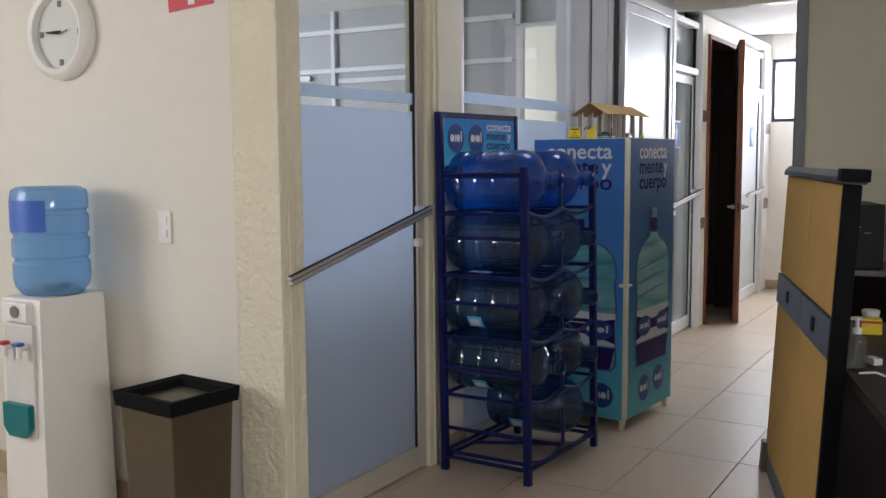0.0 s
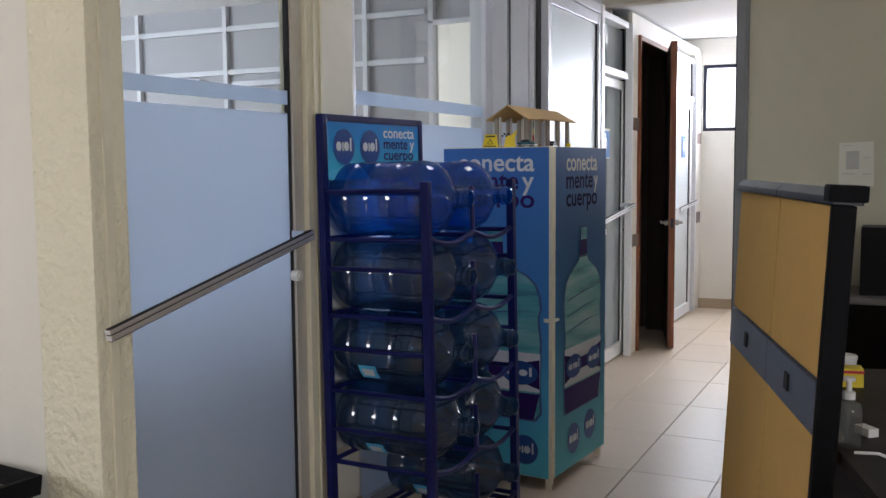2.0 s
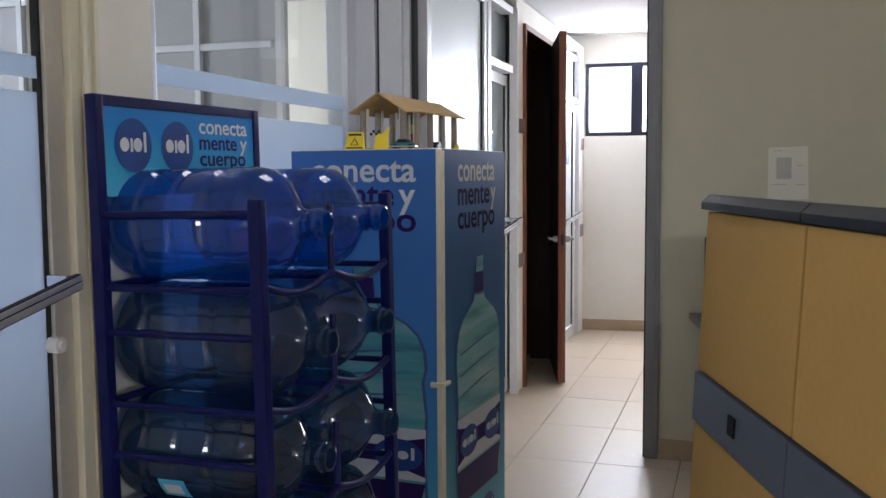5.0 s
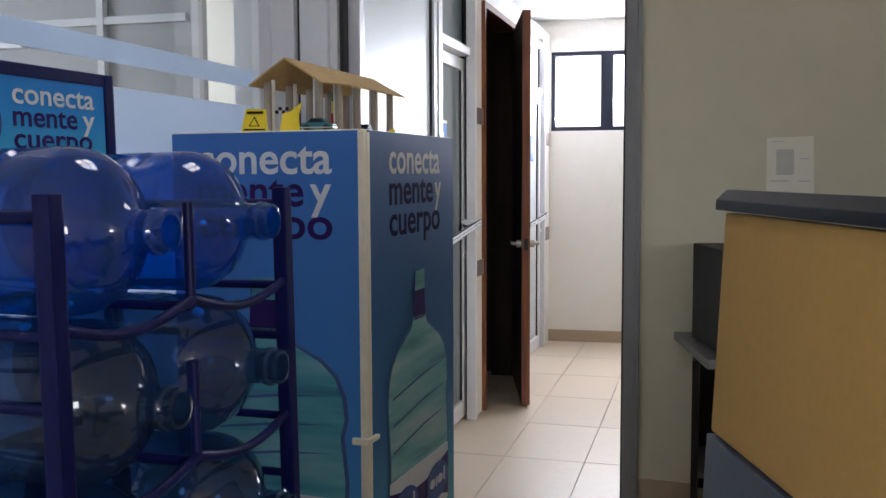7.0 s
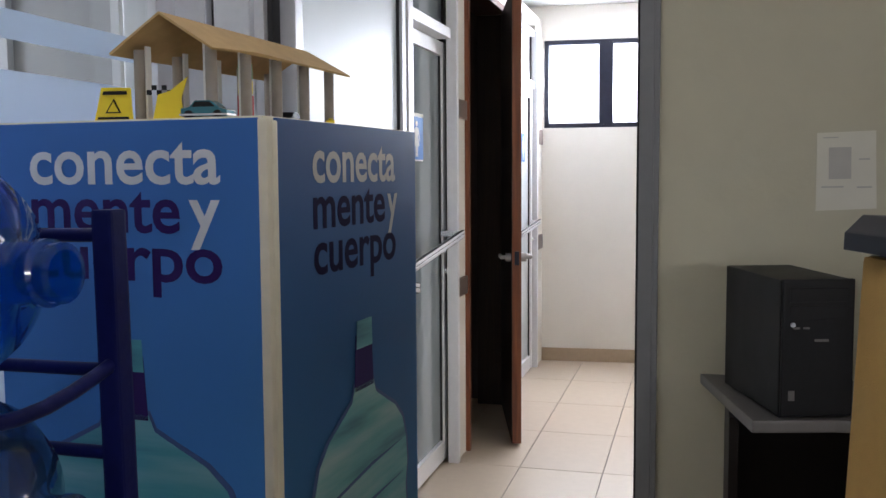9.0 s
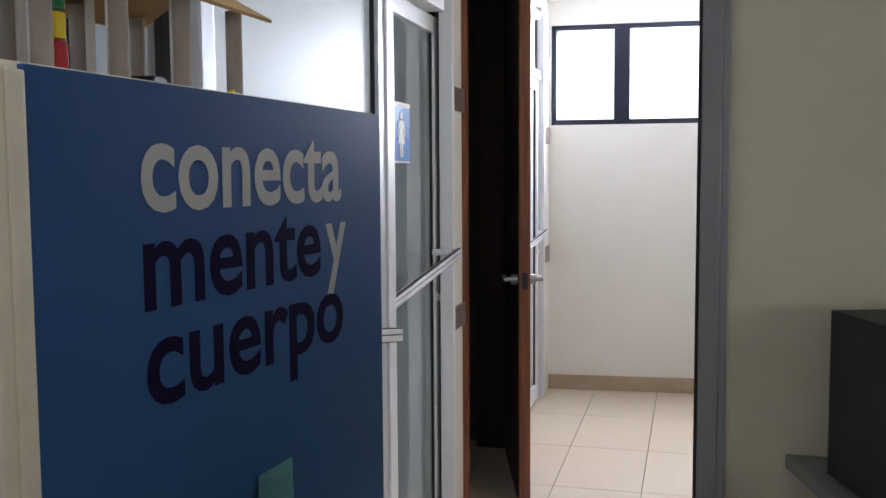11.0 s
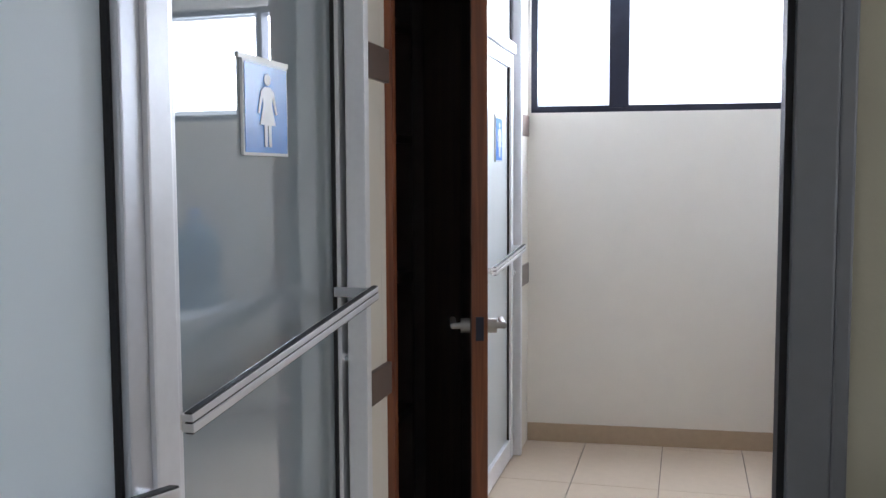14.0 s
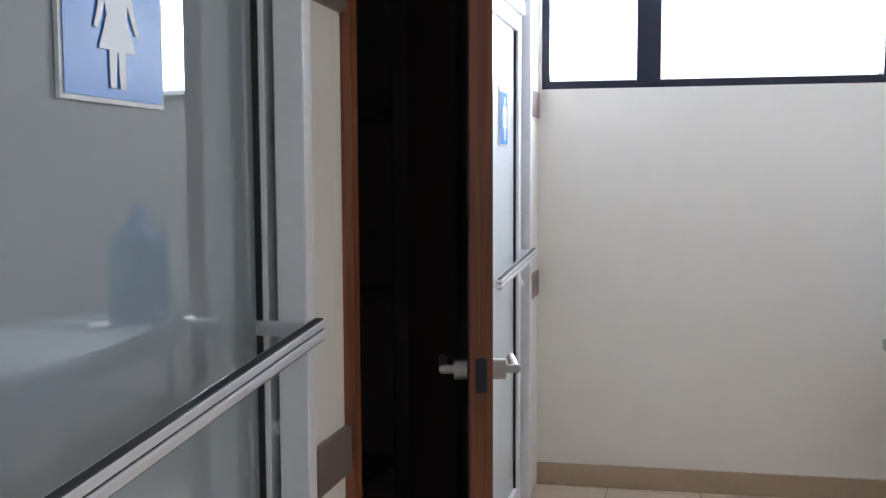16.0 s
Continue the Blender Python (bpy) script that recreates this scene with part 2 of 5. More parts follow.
RED_WOOD = wood("red_brown_wood", (0.13, 0.036, 0.015), (0.245, 0.08, 0.032))
# door wood in shade: the darkness is put into both grain colours
SHADE_WOOD = wood("shaded_door_wood", (0.026, 0.016, 0.013), (0.042, 0.025, 0.018), 0.7, 0.0)
CARD = surface("corrugated_card", (0.42, 0.28, 0.12), 0.85, scale=35, vary=0.15, bump=0.3)
GREY_STICK = surface("grey_card_column", (0.33, 0.29, 0.25), 0.8, scale=40, vary=0.15)
YELLOW = surface("yellow_card", (0.80, 0.62, 0.02), 0.5)
BROWN_TILE = surface("taupe_tile", (0.17, 0.125, 0.11), 0.35, scale=25, vary=0.1)
SIGN_BLUE = surface("sign_blue", (0.03, 0.19, 0.62), 0.35)
PAPER = surface("paper", (0.78, 0.77, 0.73), 0.8, scale=15, vary=0.03)
PAPER_INK = surface("faded_ink", (0.52, 0.51, 0.47), 0.8)
NOTICE_PAPER = surface("yellowed_paper", (0.74, 0.72, 0.62), 0.8, scale=15, vary=0.03)
TEAL_TRAY = surface("teal_plastic", (0.0, 0.16, 0.17), 0.35)
RED_PLASTIC = surface("red_plastic", (0.55, 0.02, 0.03), 0.4)
DESK_TOP = surface("dark_desk_laminate", (0.014, 0.011, 0.010), 0.5, scale=30, vary=0.2, spec=0.25)
MATT_BLACK = surface("matt_black_trim", (0.008, 0.008, 0.009), 0.75, scale=50, vary=0.2, spec=0.08)
GREY_DESK = surface("grey_desk_edge", (0.16, 0.15, 0.14), 0.45, scale=30, vary=0.1)
TABLE_TOP = surface("grey_table_plastic", (0.40, 0.41, 0.42), 0.45, scale=50, vary=0.06)
SKY_CARD = bpy.data.materials.new("bright_sky_glow")
SKY_CARD.use_nodes = True  # glare outside the windows
_e = SKY_CARD.node_tree.nodes.new("ShaderNodeEmission")
_e.inputs[0].default_value, _e.inputs[1].default_value = (0.96, 0.98, 1, 1), 1.5
SKY_CARD.node_tree.links.new(_e.outputs[0], SKY_CARD.node_tree.nodes["Material Output"].inputs[0])


# ---------- mesh tools ----------
def finish(name, bm, mat, parent=None, smooth=False, bevel=0.0):
    me = bpy.data.meshes.new(name)
    if bevel:
        bmesh.ops.bevel(bm, geom=bm.edges[:], offset=bevel, segments=2, profile=0.7, affect="EDGES", clamp_overlap=True)
    bmesh.ops.recalc_face_normals(bm, faces=bm.faces[:])
    for f in bm.faces:
        f.smooth = smooth
    bm.to_mesh(me)
    bm.free()
    me.materials.append(mat)
    if smooth:
        me.set_sharp_from_angle(angle=radians(40))
    ob = new(name, me)
    if parent:
        ob.parent = parent
    return ob


def add_box(bm, x0, x1, y0, y1, z0, z1):
    m = Matrix.Translation(((x0 + x1) / 2, (y0 + y1) / 2, (z0 + z1) / 2)) @ Matrix.Diagonal((x1 - x0, y1 - y0, z1 - z0, 1))
    return bmesh.ops.create_cube(bm, size=1, matrix=m)["verts"]


def box(name, spans, mat, parent=None, bevel=0.003):
    """One mesh out of one or several boxes (x0, x1, y0, y1, z0, z1)."""
    bm = bmesh.new()
    for s in spans if isinstance(spans[0], (tuple, list)) else [spans]:
        add_box(bm, *s)
    return finish(name, bm, mat, parent, bevel=bevel)


def add_tube(bm, a, b, r, r2=None, seg=14):
    a, b = Vector(a), Vector(b)
    d = b - a
    m = Matrix.Translation((a + b) / 2) @ d.to_track_quat("Z", "Y").to_matrix().to_4x4()
    bmesh.ops.create_cone(bm, cap_ends=True, segments=seg, radius1=r, radius2=r if r2 is None else r2, depth=d.length, matrix=m)


def tubes(name, runs, mat, parent=None, seg=14):
    """One mesh out of straight tubes (start, end, radius)."""
    bm = bmesh.new()
    for a, b, r in runs:
        add_tube(bm, a, b, r, seg=seg)
    return finish(name, bm, mat, parent, smooth=True)


def each_box(name, spans, mat, parent, bevel=0.003):
    """Boxes that are parts of their own under one thing."""
    return [box(name, s, mat, parent, bevel) for s in spans]


def each_tube(name, runs, mat, parent, seg=14):
    return [tubes(name, [q], mat, parent, seg) for q in runs]


def lathe(name, profile, mat, parent=None, seg=40):
    """A turned body round z from (radius, height) pairs."""
    bm = bmesh.new()
    rings = []
    for r, z in profile:
        if r < 1e-5:
            rings.append([bm.verts.new((0, 0, z))])
        else:
            rings.append([bm.verts.new((r * math.cos(2 * math.pi * k / seg), r * math.sin(2 * math.pi * k / seg), z)) for k in range(seg)])
    for a, b in zip(rings, rings[1:]):
        for k in range(seg):
            j = (k + 1) % seg
            if len(a) == 1:
                bm.faces.new((a[0], b[k], b[j]))
            elif len(b) == 1:
                bm.faces.new((a[k], a[j], b[0]))
            else:
                bm.faces.new((a[k], a[j], b[j], b[k]))
    return finish(name, bm, mat, parent, smooth=True)


def slab(name, outline, thick, mat, parent=None, at=None, bevel=0.0):
    """A flat shape from an outline in x and z, thick along y."""
    bm = bmesh.new()
    vs = [bm.verts.new((x, 0, z)) for x, z in outline]
    f = bm.faces.new(vs)
    ext = bmesh.ops.extrude_face_region(bm, geom=[f])
    bmesh.ops.translate(bm, verts=[v for v in ext["geom"] if isinstance(v, bmesh.types.BMVert)], vec=(0, -thick, 0))
    ob = finish(name, bm, mat, parent, bevel=bevel)
    if at is not None:
        ob.matrix_basis = at
    return ob


def disc(cx, cz, rx, rz, n=28):
    return [(cx + rx * math.cos(2 * math.pi * k / n), cz + rz * math.sin(2 * math.pi * k / n)) for k in range(n)]


def lettering(name, text, size, mat, parent, at, bold=0.012, width=None):
    """Raised letters as a mesh, in the plane x and z, facing -y."""
    cu = bpy.data.curves.new(name, "FONT")
    cu.body, cu.size, cu.extrude, cu.offset, cu.resolution_u = text, size, 0.0002, bold * size, 4
    tmp = new(name, cu)
    me = bpy.data.meshes.new_from_object(tmp.evaluated_get(bpy.context.evaluated_depsgraph_get()))
    bpy.data.objects.remove(tmp)
    xs = [v.co.x for v in me.vertices]
    k = width / (max(xs) - min(xs)) if width else 1
    x0 = min(xs)
    for v in me.vertices:
        v.co = ((v.co.x - x0) * k, -v.co.z, v.co.y)
    me.materials.clear()
    me.materials.append(mat)
    ob = new(name, me)
    ob.parent = parent
    ob.matrix_basis = at
    return ob


def thing(name, at, label, category, group=""):
    ob = new(name)
    ob.matrix_basis = at
    ob.empty_display_size = 0.1
    return tagged(ob, label, category, group)


def structure(ob, label="", category=""):
    return tagged(ob, label, category, kind="structure")


# ---------- large structure ----------
LW, FLOOR_TOP, CEIL = -0.27, 0.0, 2.62
NORTH = 7.78          # the wall between office and corridor
FAR = 11.31           # the window wall
COR_CEIL = 2.37

structure(box("wall_west", [(-2.75, -2.6, -2.5, 0.7, 0, CEIL), (-2.75, -2.6, 2.7, 4.24, 0, CEIL), (-2.75, -2.6, 0.7, 2.7, 0, 1.0), (-2.75, -2.6, 0.7, 2.7, 2.3, CEIL), (-2.6, -0.445, 4.14, 4.24, 0, CEIL), (-0.42, LW, 5.19, 5.40, 0, CEIL), (-0.42, LW, 4.17, 5.19, 2.44, CEIL), (-0.42, LW, 5.40, 6.70, 2.44, CEIL), (-0.42, -0.05, 6.70, 7.86, 2.36, CEIL)], WALL, bevel=0.004), "cream painted plaster office wall", "wall")
structure(box("wall_pilaster", (-0.445, -0.245, 4.128, 4.25, 0, CEIL), ROUGH_WALL, bevel=0.008), "rough textured cream plaster pilaster", "wall")
structure(box("wall_south", [(-2.75, 1.7, -2.65, -2.5, 0, CEIL), (4.1, 5.15, -2.65, -2.5, 0, CEIL), (1.7, 4.1, -2.65, -2.5, 0, 1.0), (1.7, 4.1, -2.65, -2.5, 2.3, CEIL)], WALL, bevel=0.004), "cream painted office wall with a window", "wall")
structure(box("wall_east", [(5.0, 5.15, -2.5, -0.7, 0, CEIL), (5.0, 5.15, 1.9, NORTH, 0, CEIL), (5.0, 5.15, -0.7, 1.9, 0, 1.0), (5.0, 5.15, -0.7, 1.9, 2.3, CEIL)], WALL, bevel=0.004), "cream painted office wall with a window", "wall")
structure(box("wall_north", [(0.75, 5.15, NORTH, NORTH + 0.06, 0, CEIL), (-0.02, 0.75, NORTH, NORTH + 0.06, 2.30, CEIL)], NORTH_PAINT, bevel=0.004), "cream wall beside the passage, its dimness put into the paint colour", "wall")
structure(box("wall_window", [(-0.5, 3.2, FAR, FAR + 0.08, 0, 1.635), (-0.5, 3.2, FAR, FAR + 0.08, 2.235, COR_CEIL + 0.1), (-0.5, -0.15, FAR, FAR + 0.08, 1.635, 2.235), (1.95, 3.2, FAR, FAR + 0.08, 1.635, 2.235)], CREAM, bevel=0.003), "pale cream wall below a long high window", "wall").matrix_basis = SKEW
structure(box("wall_corridor_east", (3.05, 3.2, NORTH + 0.06, FAR + 0.2, 0, COR_CEIL + 0.1), CREAM), "pale cream plaster wall", "wall")
structure(box("wall_corridor_west", [(-0.32, -0.165, NORTH + 0.06, 7.935, 0, 2.37), (-0.32, -0.165, 8.99, 9.03, 0, 2.37), (-0.195, -0.165, 8.868, 8.99, 0, 2.37), (-0.32, -0.165, 9.98, 10.22, 0, 2.37), (-0.32, -0.165, 11.03, FAR, 0, 2.37), (-0.32, -0.165, 9.03, 9.98, 2.24, 2.37), (-0.32, -0.165, 10.22, 11.03, 2.30, 2.37)], CREAM), "pale wall strips between the corridor doors", "wall")
structure(box("ceiling", (-5.2, 5.15, -2.65, NORTH + 0.06, CEIL, CEIL + 0.1), CEILING, bevel=0), "white office ceiling", "ceiling")
structure(box("ceiling_corridor", [(-3.2, 3.2, NORTH + 0.06, FAR + 0.36, COR_CEIL + 0.1, COR_CEIL + 0.2), (-0.3, 3.05, NORTH + 0.07, 10.55, COR_CEIL + 0.02, COR_CEIL + 0.1), (0.55, 3.05, 9.6, 10.55, COR_CEIL - 0.07, COR_CEIL + 0.02)], CEILING, bevel=0.002), "white corridor ceiling with a shallow drop", "ceiling")

structure(box("ceiling_glazed_room", (-5.0, -0.42, 4.24, 7.80, 2.46, 2.52), CEILING, bevel=0), "pale ceiling of the glazed room", "ceiling")

# rooms behind the glass
structure(box("wall_inner_west", (-5.2, -5.0, 4.1, 7.9, 0, CEIL), WALL, bevel=0), "pale far wall of the glazed room", "wall")
structure(box("wall_inner_south", (-5.0, -2.75, 4.10, 4.24, 0, CEIL), WALL, bevel=0), "pale side wall of the glazed room", "wall")
structure(box("wall_annex", [(-3.2, -3.0, 7.9, 9.0, 0, 2.5), (-3.0, -0.62, 8.95, 9.05, 0, 1.605), (-3.0, -1.385, 8.95, 9.05, 1.605, 2.5), (-1.385, -1.275, 8.95, 9.05, 1.955, 2.5), (-1.275, -0.62, 8.95, 9.05, 1.605, 2.5), (-0.68, -0.60, 7.9, 8.95, 0, 2.5)], WALL, bevel=0), "bright pale walls of the room beyond", "wall")
structure(box("wall_restroom", [(-0.62, -0.585, 7.86, 11.31, 0, 2.45), (-0.585, -0.32, 8.89, 8.92, 0, 2.45), (-0.585, -0.32, 10.1, 10.14, 0, 2.45)], CREAM, bevel=0), "pale restroom partition", "wall")
structure(box("wall_closet", [(-0.58, -0.57, 8.93, 10.09, 0, 2.45), (-0.57, -0.33, 8.93, 8.95, 0, 2.45), (-0.57, -0.33, 10.07, 10.09, 0, 2.45), (-0.57, -0.33, 8.95, 10.07, 2.3, 2.32)], DARK, bevel=0), "closet walls coloured near-black for the missing light", "wall")

# grey partition seen through the glass
part = thing("office_partition", pose(0, 0, 0), "grey panel partition with aluminium rails and a doorway", "partition")
part["kind"] = "structure"
box("panel", [(-5.0, -1.135, 7.80, 7.84, 0, 2.6), (-1.135, -0.775, 7.80, 7.84, 2.225, 2.6), (-0.775, -0.44, 7.80, 7.84, 0, 2.6)], GREY_WALL, part)
rails = [(-5.0, -1.2, 7.77, 7.80, z, z + 0.035) for z in (0.92, 1.985, 2.285)]
rails += [(x, x + 0.035, 7.765, 7.80, 0, 2.6) for x in (-4.4, -3.6, -2.79, -1.65, -1.17, -0.775)]
box("rail", rails + [(-3.7, -3.0, 7.76, 7.80, 1.93, 1.97), (-2.72, -2.05, 7.76, 7.80, 1.90, 1.935)], RAIL_PAINT, part)
box("trim", [(-1.17, -0.74, 7.765, 7.80, 2.215, 2.245)], RAIL_PAINT, part)


def window_unit(name, x0, x1, z0, z1, y, splits, label, pane=CLEAR, gap=None):
    """A dark framed window in a wall that runs along x; gap leaves one light open."""
    w = structure(thing(name, pose(0, 0, 0), label, "window"))
    t, d = 0.032, 0.07
    bars = [(x0, x1, y, y + d, z0, z0 + t), (x0, x1, y, y + d, z1 - t, z1), (x0, x0 + t, y, y + d, z0, z1), (x1 - t, x1, y, y + d, z0, z1)]
    for s, k in splits:
        bars.append((s, s + k, y - 0.006, y + d + 0.004, z0 + t * 0.6, z1 - t * 0.6))
    box("frame", bars, BLACK_FRAME, w, 0.003)
    cuts = [x0 + t] + [v for s, k in splits for v in (s, s + k)] + [x1 - t]
    for n, (a, b) in enumerate(zip(cuts[::2], cuts[1::2])):
        if n != gap:
            p = box("pane", (a, b, y + 0.03, y + 0.036, z0 + t, z1 - t), pane, w, 0)
            p.visible_shadow = False
    return w


window_unit("window_1", -0.15, 1.95, 1.635, 2.235, FAR + 0.006, [(0.226, 0.095), (1.148, 0.036)], "long high window with dark metal frame and white sky", gap=1).matrix_basis = SKEW
window_unit("window_2", 1.7, 4.1, 1.0, 2.3, -2.6, [(2.5, 0.06), (3.3, 0.06)], "dark framed office window")
box("window_sky", [(-1.385, -1.275, 9.03, 9.045, 1.605, 1.955), (-3, 14, 13.2, 13.25, 1.0, 4.2)], SKY_CARD, bevel=0)
structure(bpy.data.objects["window_sky"], "white glare of bright sky", "backdrop")
# added out of view, only to block direct sun through most of the window
structure(box("outside_eave", (-1.6, 1.93, 11.55, 12.6, 2.60, 2.70), CEILING), "unseen slab added outside to hold the sun off most of the window", "eave")
side = structure(thing("window_3", pose(0, 0, 0), "dark framed office window", "window"))
box("frame", [(5.03, 5.09, -0.7, 1.9, 1.0, 1.05), (5.03, 5.09, -0.7, 1.9, 2.25, 2.3)] + [(5.03, 5.09, y, y + 0.05, 1.05, 2.25) for y in (-0.7, 0.15, 1.0, 1.85)], BLACK_FRAME, side)

west = structure(thing("window_4", pose(0, 0, 0), "dark framed office window", "window"))
box("frame", [(-2.7, -2.64, 0.7, 2.7, 1.0, 1.05), (-2.7, -2.64, 0.7, 2.7, 2.25, 2.3)] + [(-2.7, -2.64, y, y + 0.05, 1.05, 2.25) for y in (0.7, 1.35, 2.0, 2.65)], BLACK_FRAME, west)

# ground outside
structure(box("ground", (-400, 400, -400, 400, -0.5, -0.32), GROUT, bevel=0), "plain ground outside", "ground")

# low screen added behind the glazing, to block light from its lower part
low = thing("low_screen", pose(-1.35, 4.3, 0), "low screen added behind the frosted glass to shade its lower part", "partition")
box("panel", (-0.03, 0.03, 0.0, 2.9, 0.06, 1.0), SLATE_FABRIC, low)
box("rail", (-0.035, 0.035, 0.0, 2.9, 1.0, 1.02), SLATE_FABRIC, low)
box("kick", (-0.025, 0.025, 0.02, 2.88, 0.0, 0.06), GASKET, low)

# passage frame
pf = structure(thing("passage_frame", pose(0, 0, 0), "grey aluminium jamb and dark header of an open passage", "door frame"))
box("jamb", [(0.705, 0.75, NORTH - 0.02, NORTH + 0.07, 0, 2.30), (0.75, 0.767, NORTH - 0.02, NORTH, 0, 2.30)], JAMB_GREY, pf, 0.003)
box("gasket", (0.697, 0.705, NORTH + 0.0, NORTH + 0.05, 0, 2.24), GASKET, pf, 0)
box("header", [(-0.05, 0.705, NORTH - 0.02, NORTH + 0.07, 2.24, 2.30)], ALU_WARM, pf, 0.003)

# baseboards
structure(box("baseboard_corridor", (-0.163, 3.05, FAR - 0.012, FAR, 0, 0.092), BASE, bevel=0.002), "brown ceramic tile baseboard under the window wall", "baseboard").matrix_basis = SKEW
structure(box("baseboard", [(0.767, 1.0, NORTH - 0.012, NORTH, 0, 0.095), (1.0, 5.0, NORTH - 0.012, NORTH, 0, 0.095), (-2.6, -0.445, 4.128, 4.14, 0, 0.095), (LW, LW + 0.012, 5.19, 5.40, 0, 0.095), (-0.445, -0.245, 4.118, 4.128, 0, 0.095)], BASE, bevel=0.002), "brown ceramic tile baseboard", "baseboard")
structure(box("trim", [(-0.19, -0.152, 8.869, 9.03, z0, z1) for z0, z1 in ((1.572, 1.658), (0.762, 0.845))] + [(-0.325, -0.158, 11.05, 11.3, z0, z1) for z0, z1 in ((1.52, 1.62), (0.80, 0.90))], BROWN_TILE), "taupe tile bands let into the wall strips", "tile trim")


# ---------- aluminium and glass ----------
def push_bar(parent, x, a, b, stand):
    """A square grooved bar from a to b (y, z), held off the glass by two brackets."""
    (ya, za), (yb, zb) = a, b
    length = math.hypot(yb - ya, zb - za)
    bm = bmesh.new()
    add_box(bm, -0.010, 0.010, 0, length, 0.0025, 0.0148)
    add_box(bm, -0.010, 0.011, 0, length, -0.0145, -0.0004)
    bar = finish("push_bar", bm, BAR_STEEL, parent, bevel=0.0025)
    bar.matrix_basis = pose(x, ya, za, math.degrees(math.atan2(zb - za, yb - ya)), 0, 0)
    bm = bmesh.new()
    add_box(bm, -0.004, 0.0085, 0.001, length - 0.001, -0.017, 0.0175)
    groove = finish("bar_groove", bm, GASKET, parent, bevel=0.001)
    groove.matrix_basis = bar.matrix_basis
    box("bracket", [(x - stand, x - 0.008, ya + 0.004, ya + 0.022, za - 0.012, za + 0.012), (x - stand, x - 0.008, yb - 0.03, yb - 0.006, zb - 0.010, zb + 0.014)], CHROME, parent)


def glass_leaf(parent, x, y0, y1, z0, z1, stile, pane, metal, clear_from=None, rail=0.06):
    """A framed glazed leaf in a wall along y: stiles, rails, pane and optional clear upper part."""
    d = 0.022
    box("stile", [(x - d, x + d, y0, y0 + stile, z0, z1), (x - d, x + d, y1 - stile, y1, z0, z1), (x - d + 0.002, x + d - 0.002, y0 + stile, y1 - stile, z0, z0 + rail + 0.03), (x - d + 0.002, x + d - 0.002, y0 + stile, y1 - stile, z1 - rail, z1)], metal, parent, 0.004)
    box("gasket", [(x - 0.008, x + 0.012, y0 + stile, y0 + stile + 0.006, z0 + rail, z1 - rail), (x - 0.008, x + 0.012, y1 - stile - 0.006, y1 - stile, z0 + rail, z1 - rail)], GASKET, parent, 0)
    ya, yb = y0 + stile, y1 - stile
    if clear_from:
        box("pane", (x - 0.003, x + 0.003, ya, yb, z0 + rail, clear_from), pane, parent, 0)
        box("pane", (x - 0.003, x + 0.003, ya, yb, clear_from + 0.002, z1 - rail), CLEAR, parent, 0)
        box("film_band", (x + 0.004, x + 0.005, ya, yb, clear_from + 0.028, clear_from + 0.074), FROST, parent, 0)
    else:
        box("pane", (x - 0.003, x + 0.003, ya, yb, z0 + rail, z1 - rail), pane, parent, 0)


# glazed office door
d1 = structure(thing("door_1", pose(0, 0, 0), "closed aluminium office door with frosted glass and slanted bar", "door"))
box("frame", [(-0.36, -0.240, 4.17, 4.20, 0, 2.44), (-0.37, -0.262, 5.09, 5.19, 0, 2.44), (-0.37, -0.262, 4.20, 5.09, 2.40, 2.44), (-0.352, -0.285, 4.20, 5.09, 2.10, 2.15)], DOOR_PAINT, d1, 0.004)
box("jamb_rib", [(-0.262, -0.254, 5.125, 5.14, 0, 2.44), (-0.262, -0.254, 5.165, 5.18, 0, 2.44)], DOOR_PAINT, d1, 0.002)
glass_leaf(d1, -0.30, 4.203, 5.087, 0.01, 2.10, 0.055, FROST, ALU_WARM, 1.511)
box("transom_pane", (-0.303, -0.297, 4.20, 5.09, 2.15, 2.40), CLEAR, d1, 0)
push_bar(d1, -0.225, (4.145, 0.918), (5.048, 1.110), 0.06)
lk = tubes("lock", [((-0.29, 5.03, 0.972), (-0.262, 5.03, 0.972), 0.018), ((-0.29, 5.03, 0.972), (-0.256, 5.03, 0.972), 0.010)], WHITE_PLASTIC, d1)

# glazed screen beside it
g2 = structure(thing("glass_screen", pose(0, 0, 0), "fixed office glazing, frosted below and clear above", "window"))
box("frame", [(-0.36, -0.275, 5.40, 5.425, 0, 2.44), (-0.36, -0.275, 6.62, 6.70, 0, 2.44), (-0.36, -0.275, 5.425, 6.62, 2.40, 2.44), (-0.36, -0.275, 5.425, 6.62, 0, 0.06)], ALU, g2, 0.004)
box("pane", (-0.303, -0.297, 5.425, 6.62, 0.06, 1.511), FROST, g2, 0)
box("pane", (-0.303, -0.297, 5.425, 6.62, 1.513, 2.40), CLEAR, g2, 0)
box("film_band", (-0.296, -0.295, 5.425, 6.62, 1.565, 1.618), FROST, g2, 0)
box("post", [(-0.28, -0.20, 6.70, 6.78, 0, 2.36), (-0.19, -0.10, 6.72, 6.80, 0, 2.36), (-0.10, -0.075, 6.74, 6.80, 0, 2.36)], ALU, g2, 0.004)
box("gasket", [(-0.20, -0.19, 6.73, 6.80, 0, 2.36), (-0.075, -0.062, 6.76, 6.80, 0, 2.36)], GASKET, g2, 0)

# frosted restroom door by the passage
d2 = structure(thing("door_2", pose(0, 0, 0), "closed frosted glass restroom door in aluminium frame", "door"))
glass_leaf(d2, -0.05, 6.81, 7.685, 0.01, 2.18, 0.045, FROST_DOOR, ALU)
